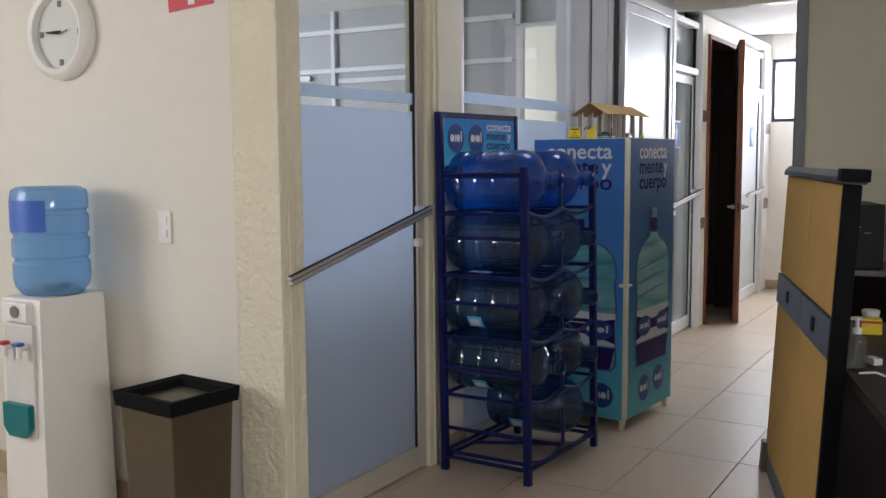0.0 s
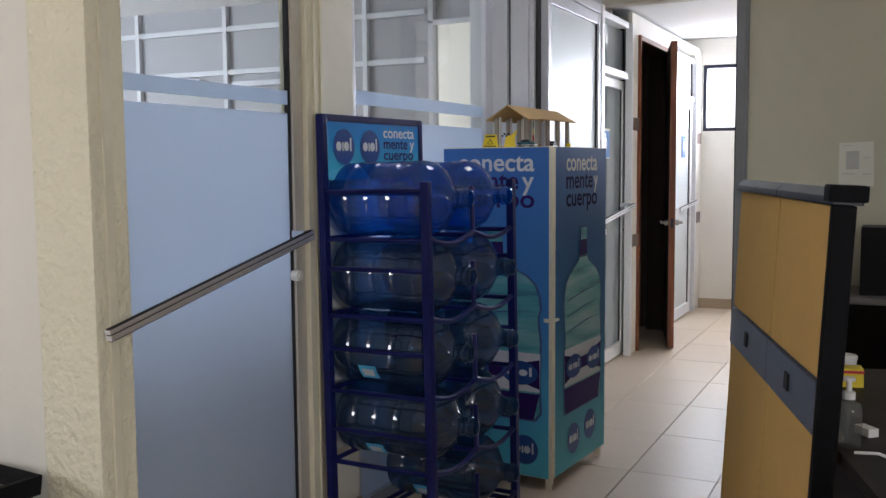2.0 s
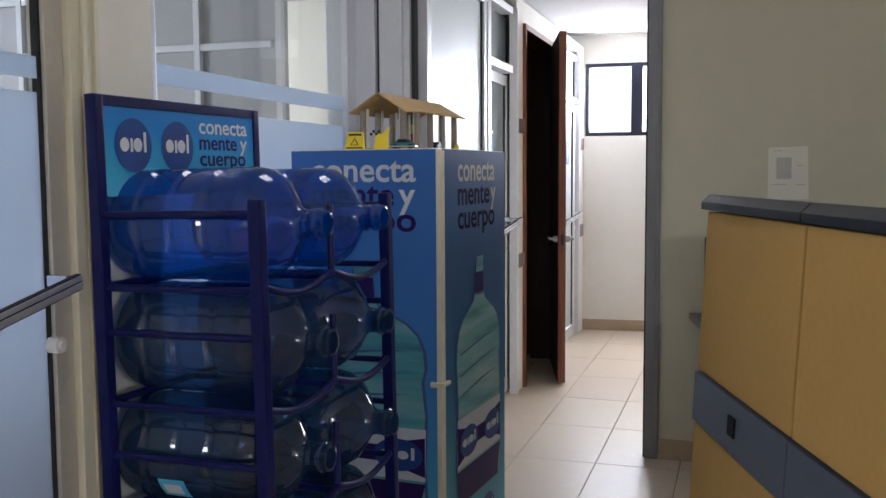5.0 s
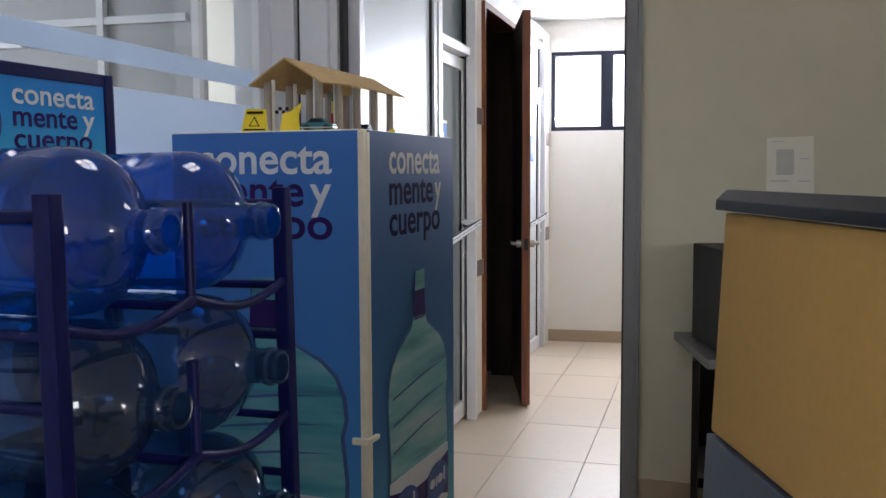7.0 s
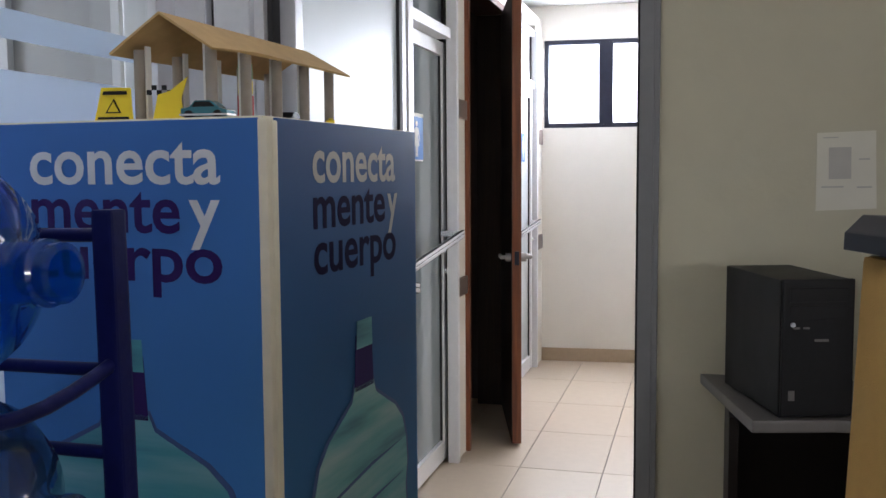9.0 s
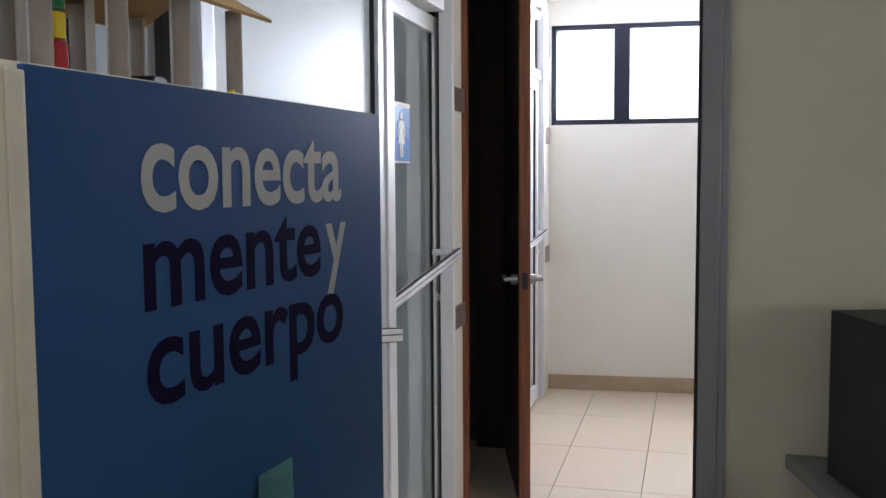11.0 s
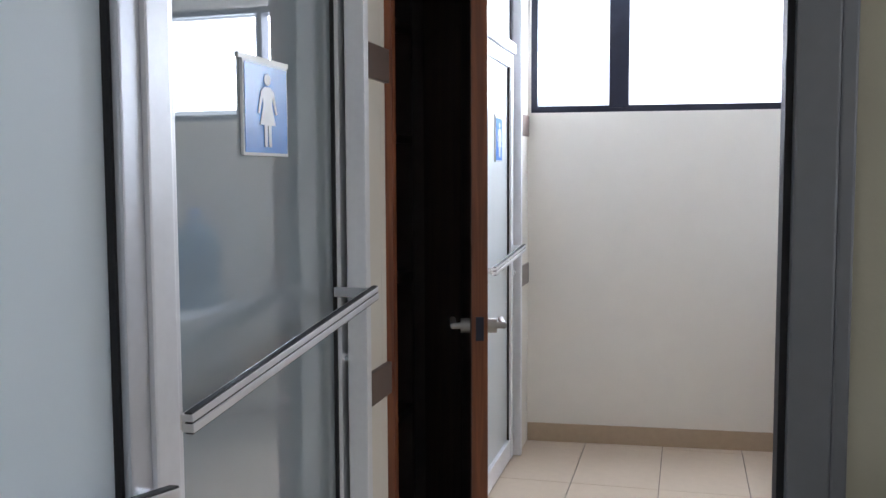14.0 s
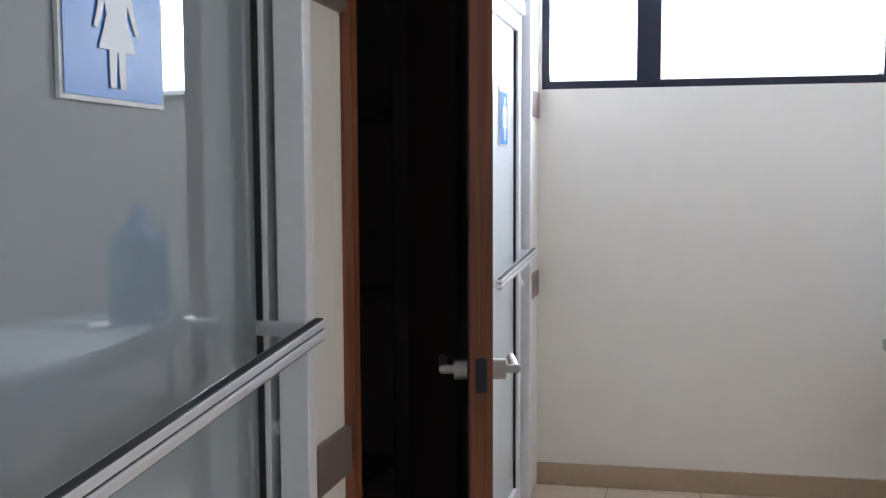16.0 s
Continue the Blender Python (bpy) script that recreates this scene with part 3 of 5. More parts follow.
box("frame", [(-0.085, -0.022, 7.685, 7.742, 0, 2.24), (-0.09, -0.028, 6.80, 7.685, 2.185, 2.235)], ALU_PALE, d2, 0.005)
box("transom_panel", (-0.09, -0.05, 6.80, 7.775, 2.24, 2.36), ALU, d2, 0.003)
push_bar(d2, 0.005, (6.86, 1.075), (7.672, 0.951), 0.045)


def wc_door(name, y0, y1, top, label, bar, film, x=-0.20, near=0.03, far=0.078):
    """A glazed restroom door in a wall along y; x is the plane of its glass."""
    d = structure(thing(name, pose(0, 0, 0), label, "door"))
    ya, yb = y0 + near, y1 - far
    box("frame", [(x - 0.035, -0.165, y0, ya, 0, top + 0.38), (-0.20, -0.150, y1 - 0.027, y1 + 0.006, 0, top + 0.38), (x - 0.03, -0.165, ya, y1 - 0.075, top + 0.34, top + 0.38), (x - 0.03, -0.165, ya, y1 - 0.075, top, top + 0.045)], ALU_PALE, d, 0.004)
    box("gasket", (-0.19, -0.162, y1 + 0.006, y1 + 0.013, 0, top + 0.38), GASKET, d, 0)
    box("jamb_recess", (x - 0.03, x + 0.01, yb + 0.006, yb + 0.10, 0, top + 0.38), JAMB_GREY, d, 0.002)
    box("jamb_seal", (x - 0.02, x + 0.012, yb + 0.001, yb + 0.006, 0, top + 0.38), GASKET, d, 0)
    glass_leaf(d, x, ya + 0.003, yb, 0.012, top - 0.004, 0.05, film, ALU_PALE)
    box("transom_pane", (x - 0.003, x + 0.003, ya, yb, top + 0.045, top + 0.34), film, d, 0)
    push_bar(d, -0.125, *bar, -0.125 - x - 0.022)
    tubes("lock", [((x, yb - 0.025, 0.885), (x + 0.035, yb - 0.025, 0.885), 0.016), ((x, yb - 0.025, 0.885), (x + 0.040, yb - 0.025, 0.885), 0.009)], CHROME, d)
    return d


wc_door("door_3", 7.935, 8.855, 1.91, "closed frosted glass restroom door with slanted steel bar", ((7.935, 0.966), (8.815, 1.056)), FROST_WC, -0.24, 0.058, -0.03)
wc_door("door_4", 10.22, 11.05, 1.88, "closed frosted glass restroom door further along", ((10.26, 0.96), (10.95, 1.0)), FROST_DOOR)


def restroom_sign(y, z, x=-0.1945, w=0.155, h=0.205):
    s = thing("restroom_sign", pose(x, y, z, 0, 0, 90), "blue acrylic sign with a white restroom figure on the glass door", "sign", "restroom signs")
    bm = bmesh.new()
    add_box(bm, -w / 2, w / 2, -0.004, 0.002, 0, h)
    finish("plate", bm, PRINT_WHITE, s, bevel=0.001)
    slab("field", [(-w / 2 + 0.006, 0.006), (w / 2 - 0.006, 0.006), (w / 2 - 0.006, h - 0.006), (-w / 2 + 0.006, h - 0.006)], 0.001, SIGN_BLUE, s, pose(0, -0.0045, 0))
    k = h / 0.205
    figure = [(-0.011, 0.02), (-0.003, 0.02), (-0.001, 0.066), (0.001, 0.066), (0.003, 0.02), (0.011, 0.02), (0.012, 0.068), (0.026, 0.068), (0.014, 0.112), (0.016, 0.128), (0.027, 0.092), (0.032, 0.094), (0.021, 0.142), (0.010, 0.152), (-0.010, 0.152), (-0.021, 0.142), (-0.032, 0.094), (-0.027, 0.092), (-0.016, 0.128), (-0.014, 0.112), (-0.026, 0.068), (-0.012, 0.068)]
    slab("figure", [(x * k * 1.55, z * k) for x, z in figure], 0.001, PRINT_WHITE, s, pose(0, -0.0065, 0))
    slab("figure_head", disc(0, 0.168 * k, 0.016 * k, 0.013 * k), 0.001, PRINT_WHITE, s, pose(0, -0.0065, 0))
    box("tape", (-w / 2 - 0.012, w / 2 + 0.012, -0.002, 0.001, h, h + 0.010), WHITE_PLASTIC, s, 0)
    return s


restroom_sign(8.457, 1.376, -0.2345, 0.208, 0.186)
restroom_sign(10.69, 1.39, -0.1945, 0.14, 0.19)

# wooden door ajar
wd = structure(thing("door_5", pose(0, 0, 0), "red-brown wooden door standing ajar over a dark closet", "door"))
box("frame", [(-0.32, -0.145, 9.03, 9.062, 0, 2.235), (-0.32, -0.145, 9.062, 9.95, 2.2, 2.235)], RED_WOOD, wd, 0.004)
box("hinge_jamb", (-0.32, -0.145, 9.95, 9.98, 0, 2.2), SHADE_WOOD, wd, 0.003)
ang = math.degrees(math.atan2(0.06 + 0.15, 9.945 - 9.17))
LEAFLEN = math.hypot(0.215, 0.775)
bm = bmesh.new()
add_box(bm, -0.022, 0.022, -LEAFLEN, 0, 0, 2.185)
leaf = finish("leaf", bm, RED_WOOD, wd, bevel=0.003)
leaf.matrix_basis = pose(-0.155, 9.945, 0.012, 0, 0, ang)
# thin near-black sheet for the shade on the leaf's inner face
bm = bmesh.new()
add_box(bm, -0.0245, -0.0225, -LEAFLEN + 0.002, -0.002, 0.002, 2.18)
finish("inner_shade", bm, SHADE_WOOD, leaf)
tubes("handle", [((-0.024, -LEAFLEN + 0.06, 0.905), (-0.05, -LEAFLEN + 0.06, 0.905), 0.021), ((-0.05, -LEAFLEN + 0.06, 0.905), (-0.075, -LEAFLEN + 0.06, 0.905), 0.009), ((-0.07, -LEAFLEN + 0.055, 0.905), (-0.07, -LEAFLEN + 0.17, 0.905), 0.009), ((0.022, -LEAFLEN + 0.06, 0.905), (0.05, -LEAFLEN + 0.06, 0.905), 0.021), ((0.05, -LEAFLEN + 0.06, 0.905), (0.075, -LEAFLEN + 0.06, 0.905), 0.009), ((0.07, -LEAFLEN + 0.055, 0.905), (0.07, -LEAFLEN + 0.17, 0.905), 0.009)], DOOR_STEEL, leaf)
bm = bmesh.new()
add_box(bm, -0.011, 0.011, -LEAFLEN - 0.002, -LEAFLEN + 0.01, 0.872, 0.938)
finish("latch_plate", bm, BLACK_FRAME, leaf, bevel=0.001)
shelves = thing("closet_shelves", pose(-0.45, 9.5, 0), "closet shelves coloured near-black for the unlit doorway", "shelf")
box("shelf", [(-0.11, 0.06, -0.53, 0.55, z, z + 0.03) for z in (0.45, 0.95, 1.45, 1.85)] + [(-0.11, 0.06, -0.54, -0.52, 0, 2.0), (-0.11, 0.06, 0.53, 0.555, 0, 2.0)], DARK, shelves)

# ---------- bottles and rack ----------
R = 0.128


def bottle(label, mat, group="water bottles", sticker=None, cap=None):
    """A twenty litre water bottle that stands on z = 0."""
    b = thing("water_bottle", pose(0, 0, 0), label, "bottle", group)
    prof = [(0, 0.012), (0.07, 0.010), (0.105, 0.0), (R - 0.006, 0.010), (R, 0.03)]
    for k in range(3):
        z = 0.075 + k * 0.085
        prof += [(R, z), (R - 0.007, z + 0.008), (R - 0.007, z + 0.018), (R, z + 0.026)]
    prof += [(R, 0.325), (R - 0.006, 0.352), (R - 0.025, 0.380), (R - 0.055, 0.402), (R - 0.08, 0.418), (0.036, 0.430), (0.032, 0.440), (0.032, 0.462), (0.035, 0.466), (0.035, 0.474), (0.031, 0.478), (0.031, 0.490), (0.024, 0.492), (0.024, 0.45)]
    lathe("shell", prof, mat, b, 36)
    if cap:
        lathe("cap", [(0, 0.497), (0.033, 0.497), (0.036, 0.493), (0.036, 0.462), (0.032, 0.46)], cap, b, 24)
    if sticker:
        bm = bmesh.new()
        n, a0, a1 = 8, *sticker[:2]
        lo, hi = sticker[2:]
        ring = [[bm.verts.new(((R + 0.0015) * math.cos(a0 + (a1 - a0) * k / n), (R + 0.0015) * math.sin(a0 + (a1 - a0) * k / n), z)) for k in range(n + 1)] for z in (lo, hi)]
        for k in range(n):
            bm.faces.new((ring[0][k], ring[0][k + 1], ring[1][k + 1], ring[1][k]))
        st = finish("sticker", bm, PRINT_CYAN, b, smooth=True)
        bm = bmesh.new()
        am = (a0 + a1) / 2
        ring = [[bm.verts.new(((R + 0.003) * math.cos(am + s * 0.12), (R + 0.003) * math.sin(am + s * 0.12), z)) for s in (-1, 0, 1)] for z in (lo + 0.012, hi - 0.012)]
        for k in range(2):
            bm.faces.new((ring[0][k], ring[0][k + 1], ring[1][k + 1], ring[1][k]))
        finish("sticker_print", bm, PRINT_WHITE, b, smooth=True)
    return b


X0, X1, Y0, Y1 = -0.20, 0.20, 5.12, 5.74
RACK = pose(0.027, 5.398, 0, 0, -0.9, -3.5) @ pose(0, -5.43, 0) @ Matrix.Diagonal((1, 1, 0.99, 1))
rack = thing("bottle_rack", RACK, "dark blue steel rack holding large empty water bottles", "rack")
TIERS = [0.085, 0.335, 0.585, 0.845, 1.105]
GUARD = [0.19, 0.45, 0.73, 1.005, 1.265]
each_box("post", [(x - 0.014, x + 0.014, y - 0.014, y + 0.014, 0, h) for x, y, h in ((X0, Y0, 1.53), (X0, Y1, 1.53), (X1, Y0, 1.295), (X1, Y1, 1.295))], BLUE_STEEL, rack, 0.004)
runs = []
for z in TIERS + GUARD:
    for y in (Y0, Y1):
        runs.append(((X0, y, z), (X1, y, z), 0.0085))
for z in TIERS:
    runs.append(((X0, Y0, z), (X0, Y1, z), 0.009))
    runs.append(((X0, (Y0 + Y1) / 2, z), (X1, (Y0 + Y1) / 2, z), 0.0085))
    # front rail dips into two cradles
    pts = []
    for k in range(17):
        u = k / 16
        dip = 0.03 * abs(math.sin(2 * math.pi * u))
        pts.append((X1 + 0.002, Y0 + (Y1 - Y0) * u, z + 0.012 - dip))
    tubes("cradle_rail", [(a, b, 0.0085) for a, b in zip(pts, pts[1:])], BLUE_STEEL, rack, 10)
    runs += [((X1, (Y0 + Y1) / 2, z), (X1, (Y0 + Y1) / 2, z + 0.17), 0.0085)]
runs += [((X0, Y0, 0.06), (X0, Y1, 0.06), 0.009), ((X1, Y0, 0.06), (X1, Y1, 0.06), 0.010), ((X0, Y0, 0.06), (X1, Y0, 0.06), 0.009), ((X0, Y1, 0.06), (X1, Y1, 0.06), 0.009), ((X0, 5.35, 0.06), (X1, 5.55, 0.06), 0.008)]
each_tube("rung", runs, BLUE_STEEL, rack, 10)
box("header_frame", [(X0 - 0.012, X0 + 0.012, Y0, Y1, 1.505, 1.53)], BLUE_STEEL, rack, 0.003)
HS = pose(X0 + 0.006, Y0 + 0.014, 1.305, 0, 0, 90)
HLEN, HH = Y1 - Y0 - 0.028, 0.205
bm = bmesh.new()
add_box(bm, 0, HLEN, -0.004, 0.004, 0, HH)
hb = finish("header_board", bm, PRINT_DEEP, rack, bevel=0.001)
hb.data.materials[0] = poster_material("header_print", (0.02, 0.12, 0.5), (0.04, 0.28, 0.68), (0.08, 0.5, 0.7), 0.3)
hb.matrix_basis = HS
wave = [(0, 0.0), (HLEN, 0.0), (HLEN, 0.03)] + [(HLEN * (1 - k / 12), 0.045 + 0.02 * math.sin(k * 0.9)) for k in range(13)]
slab("wave", wave, 0.001, PRINT_CYAN, rack, HS @ pose(0, -0.0045, 0))


def round_mark(parent, at, r):
    """The round trade mark as plain shapes: a disc with pale bars."""
    slab("mark_disc", disc(0, 0, r, r), 0.001, PRINT_DEEP, parent, at)
    slab("mark_letterform", disc(-0.52 * r, 0.02 * r, 0.24 * r, 0.26 * r, 16), 0.001, PRINT_WHITE, parent, at @ pose(0, -0.0015, 0))
    slab("mark_letterform", [(-0.2 * r, -0.24 * r), (-0.08 * r, -0.24 * r), (-0.08 * r, 0.26 * r), (-0.2 * r, 0.26 * r)], 0.001, PRINT_WHITE, parent, at @ pose(0, -0.0015, 0))
    slab("mark_letterform", disc(0.2 * r, 0.02 * r, 0.24 * r, 0.26 * r, 16), 0.001, PRINT_WHITE, parent, at @ pose(0, -0.0015, 0))
    slab("mark_letterform", [(0.54 * r, -0.24 * r), (0.67 * r, -0.24 * r), (0.67 * r, 0.5 * r), (0.54 * r, 0.5 * r)], 0.001, PRINT_WHITE, parent, at @ pose(0, -0.0015, 0))


round_mark(rack, HS @ pose(0.095, -0.006, 0.115), 0.062)
round_mark(rack, HS @ pose(0.255, -0.006, 0.115), 0.062)
for n, (word, mt) in enumerate((("conecta", PRINT_WHITE), ("mente", PRINT_PURPLE), ("cuerpo", PRINT_PURPLE))):
    lettering("lettering", word, 0.056, mt, rack, HS @ pose(0.345, -0.0055, 0.152 - 0.041 * n), 0.014, (0.215, 0.165, 0.205)[n])
lettering("lettering", "y", 0.056, PRINT_WHITE, rack, HS @ pose(0.525, -0.0055, 0.111), 0.014, 0.035)

LAY = pose(0, 0, 0, 0, 90, 0)
seedrnd = random.Random(5)
bright = bottle("large bright blue empty water bottle lying in the rack", BOTTLE_BRIGHT)
plain = bottle("large translucent blue empty water bottle lying in the rack", BOTTLE)
stuck = bottle("large blue empty water bottle with a torn label", BOTTLE, sticker=(-1.2, -0.75, 0.12, 0.19))
places = []
for k, z in enumerate(TIERS):
    for y in (Y0 + 0.155, Y1 - 0.155):
        if k == 0 and y < 5.4:
            continue
        src = bright if k == 4 else (stuck if k in (0, 1, 2) and (y < 5.4 or k == 0) else plain)
        places.append((src, RACK @ pose(-0.215 + seedrnd.uniform(-0.008, 0.008), y, z + R + 0.004, 0, 90, 0) @ pose(0, 0, 0, 0, 0, seedrnd.uniform(-12, 12))))
used = set()
for src, m in places:
    if src not in used:
        src.matrix_basis = m
        used.add(src)
    else:
        copy_thing(src, m)

# ---------- refrigerator with printed panels ----------
FW, FD, FH = 0.50, 0.578, 1.409
FR = pose(0.281, 5.998, 0, 0, 0, -4.8)
fridge = thing("refrigerator", FR, "tall water refrigerator with blue printed panels and cream edges", "refrigerator")
box("body", (-FW + 0.004, -0.006, 0.004, FD, 0.045, FH - 0.012), WHITE_PLASTIC, fridge, 0.006)
box("top_edge", (-FW, -0.004, 0.0, FD - 0.004, FH - 0.012, FH), CREAM_EDGE, fridge, 0.003)
each_box("foot", [(x, x + 0.022, y, y + 0.022, 0, 0.05) for x in (-FW + 0.02, -0.03) for y in (0.004, FD - 0.04)], CREAM_EDGE, fridge, 0.003)
pa = box("front_panel", (-FW, -0.012, -0.003, 0.004, 0.05, FH - 0.003), POSTER, fridge, 0.001)
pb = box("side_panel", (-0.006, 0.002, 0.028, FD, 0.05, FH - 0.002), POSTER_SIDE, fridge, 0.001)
box("edge_trim", [(-0.012, 0.004, -0.004, 0.010, 0.03, FH - 0.004), (-0.008, 0.0045, 0.010, 0.026, 0.05, FH - 0.006)], CREAM_EDGE, fridge, 0.003)
box("latch", [(-0.03, 0.012, -0.012, 0.006, 0.70, 0.715), (-0.004, 0.012, -0.010, 0.05, 0.702, 0.713)], CREAM_EDGE, fridge, 0.002)


def bottle_art(parent, at, k, ink):
    """The printed picture of a tilted bottle, as flat colour shapes."""
    body = [(-0.14, -0.50), (0.13, -0.50), (0.15, -0.46), (0.145, -0.30), (0.15, -0.12), (0.142, 0.0), (0.15, 0.05), (0.146, 0.11), (0.132, 0.165), (0.105, 0.205), (0.068, 0.235), (0.038, 0.26), (0.03, 0.29), (-0.03, 0.29), (-0.038, 0.26), (-0.068, 0.235), (-0.105, 0.205), (-0.132, 0.165), (-0.146, 0.11), (-0.15, 0.05), (-0.14, -0.12), (-0.15, -0.3)]
    slab("print_outline", [(x * k * 1.05, z * k * 1.02 + 0.002) for x, z in body], 0.0008, PRINT_EDGE, parent, at)
    slab("print_body", [(x * k, z * k) for x, z in body], 0.0008, ink, parent, at @ pose(0, -0.0012, 0))
    slab("print_neck", [(-0.03 * k, 0.28 * k), (0.03 * k, 0.28 * k), (0.025 * k, 0.40 * k), (-0.025 * k, 0.40 * k)], 0.0008, PRINT_PURPLE, parent, at @ pose(0, -0.0012, 0))
    slab("print_neck", [(-0.024 * k, 0.37 * k), (0.026 * k, 0.37 * k), (0.024 * k, 0.43 * k), (-0.022 * k, 0.43 * k)], 0.0008, ink, parent, at @ pose(0, -0.0022, 0))
    for j, z in enumerate((0.10, 0.02, -0.06)):
        slab("print_shade", [(-0.13 * k, (z - 0.03) * k), (0.02 * k, z * k), (0.13 * k, (z + 0.015) * k), (0.02 * k, (z + 0.008) * k), (-0.13 * k, (z - 0.024) * k)], 0.0008, PRINT_EDGE, parent, at @ pose(0, -0.0022, 0))
    slab("print_label", [(-0.15 * k, -0.36 * k), (0.15 * k, -0.36 * k), (0.152 * k, -0.17 * k), (-0.148 * k, -0.17 * k)], 0.0008, PRINT_WHITE, parent, at @ pose(0, -0.0022, 0))
    slab("print_label", [(-0.15 * k, -0.345 * k), (-0.05 * k, -0.30 * k), (0.05 * k, -0.30 * k), (0.15 * k, -0.345 * k), (0.15 * k, -0.20 * k), (0.03 * k, -0.24 * k), (-0.03 * k, -0.24 * k), (-0.15 * k, -0.20 * k)], 0.0008, PRINT_PURPLE, parent, at @ pose(0, -0.0032, 0))
    slab("print_base", [(-0.14 * k, -0.5 * k), (0.13 * k, -0.5 * k), (0.15 * k, -0.37 * k), (-0.15 * k, -0.37 * k)], 0.0008, PRINT_PURPLE, parent, at @ pose(0, -0.0022, 0))
    round_mark(parent, at @ pose(-0.08 * k, -0.0052, -0.27 * k), 0.06 * k)
    round_mark(parent, at @ pose(0.085 * k, -0.0052, -0.27 * k), 0.06 * k)


def panel_words(parent, at, widths, size, step, gap, pale, ink):
    rows = (("conecta", pale), ("mente", ink), ("cuerpo", ink))
    for n, (word, mt) in enumerate(rows):
        lettering("lettering", word, size, mt, parent, at @ pose(0, 0, -step * n), 0.016, widths[n])
    lettering("lettering", "y", size, pale, parent, at @ pose(gap, 0, -step), 0.016, widths[3])


FA = pose(0, -0.0034, 0)
FB = pose(0.0022, 0, 0, 0, 0, 90)
panel_words(fridge, FA @ pose(-0.428, 0, 1.312), (0.352, 0.28, 0.352, 0.054), 0.105, 0.074, 0.296, PRINT_WHITE, PRINT_PURPLE)
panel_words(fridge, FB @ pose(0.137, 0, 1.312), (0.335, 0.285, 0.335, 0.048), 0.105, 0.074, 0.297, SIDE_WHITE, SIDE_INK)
bottle_art(fridge, FA @ pose(-0.255, -0.001, 0.71) @ Matrix.Diagonal((1.62, 1, 1, 1)), 0.84, PRINT_TEAL)
bottle_art(fridge, FB @ pose(0.315, -0.001, 0.71) @ Matrix.Diagonal((1.6, 1, 1, 1)), 0.83, PRINT_PALE)
round_mark(fridge, FA @ pose(-0.12, -0.001, 0.16), 0.062)
round_mark(fridge, FB @ pose(0.22, -0.001, 0.17), 0.065)
round_mark(fridge, FB @ pose(0.40, -0.001, 0.19), 0.065)

# ---------- toys on the refrigerator ----------
hut = thing("toy_shelter", pose(0.062, 6.365, FH, 0, 0, -5), "home-made card shelter model with a pitched roof", "model")
L2, W2, EV, RG = 0.25, 0.10, 0.118, 0.178
bm = bmesh.new()
for s in (-1, 1):
    vs = [bm.verts.new(c) for c in ((0, -L2, RG), (0, L2, RG - 0.005), (s * W2, L2, EV), (s * (W2 + 0.004), -L2 * 0.5, EV + 0.004), (s * W2, -L2, EV - 0.002))]
    bm.faces.new(vs)
roof = finish("roof", bm, CARD, hut)
sol = roof.modifiers.new("thickness", "SOLIDIFY")
sol.thickness = 0.004
each_tube("column", [((s * (W2 - 0.03), y, 0.004), (s * (W2 - 0.03), y, EV + 0.006), 0.010) for s in (-1, 1) for y in (-0.21, -0.105, 0.0, 0.105, 0.21)], GREY_STICK, hut, 10)
box("base", (-W2 + 0.01, W2 - 0.01, -0.235, 0.235, 0, 0.006), CARD, hut, 0.001)
ysign = thing("caution_board", pose(-0.02, 6.075, FH, 0, 0, 6), "small yellow wet floor board toy with black print", "toy")
slab("board", [(-0.032, 0), (0.034, 0), (0.026, 0.055), (-0.024, 0.056)], 0.003, YELLOW, ysign, pose(0, 0, 0, -10, 0, 0), 0.0008)
slab("triangle", [(-0.013, 0.014), (0.014, 0.014), (0.0, 0.038)], 0.0006, BLACK_PLASTIC, ysign, pose(0, -0.0045, 0, -10, 0, 0))
slab("triangle_field", [(-0.009, 0.016), (0.010, 0.016), (0.0, 0.033)], 0.0006, YELLOW, ysign, pose(0, -0.0056, 0, -10, 0, 0))
slab("print_bar", [(-0.02, 0.044), (0.022, 0.044), (0.021, 0.050), (-0.019, 0.050)], 0.0006, BLACK_PLASTIC, ysign, pose(0, -0.0045, 0, -10, 0, 0))
slab("print_bar", [(-0.026, 0.004), (0.028, 0.004), (0.027, 0.008), (-0.025, 0.008)], 0.0006, BLACK_PLASTIC, ysign, pose(0, -0.0045, 0, -10, 0, 0))
star = thing("yellow_flag", pose(0.045, 6.12, FH, 0, 0, 20), "cut yellow card with checkered strip", "toy")
slab("card", [(-0.02, 0), (0.03, 0.0), (0.026, 0.04), (0.036, 0.075), (0.008, 0.052), (-0.012, 0.045)], 0.002, YELLOW, star, pose(0, 0, 0, -6, 0, 0))
box("check", [(-0.03 + 0.008 * k, -0.022 + 0.008 * k, 0.006, 0.008, 0.045 + 0.008 * (k % 2), 0.053 + 0.008 * (k % 2)) for k in range(5)], BLACK_PLASTIC, star, 0)


TRIM_SILVER = surface("silver_trim", (0.6, 0.62, 0.64), 0.36, 0.6)


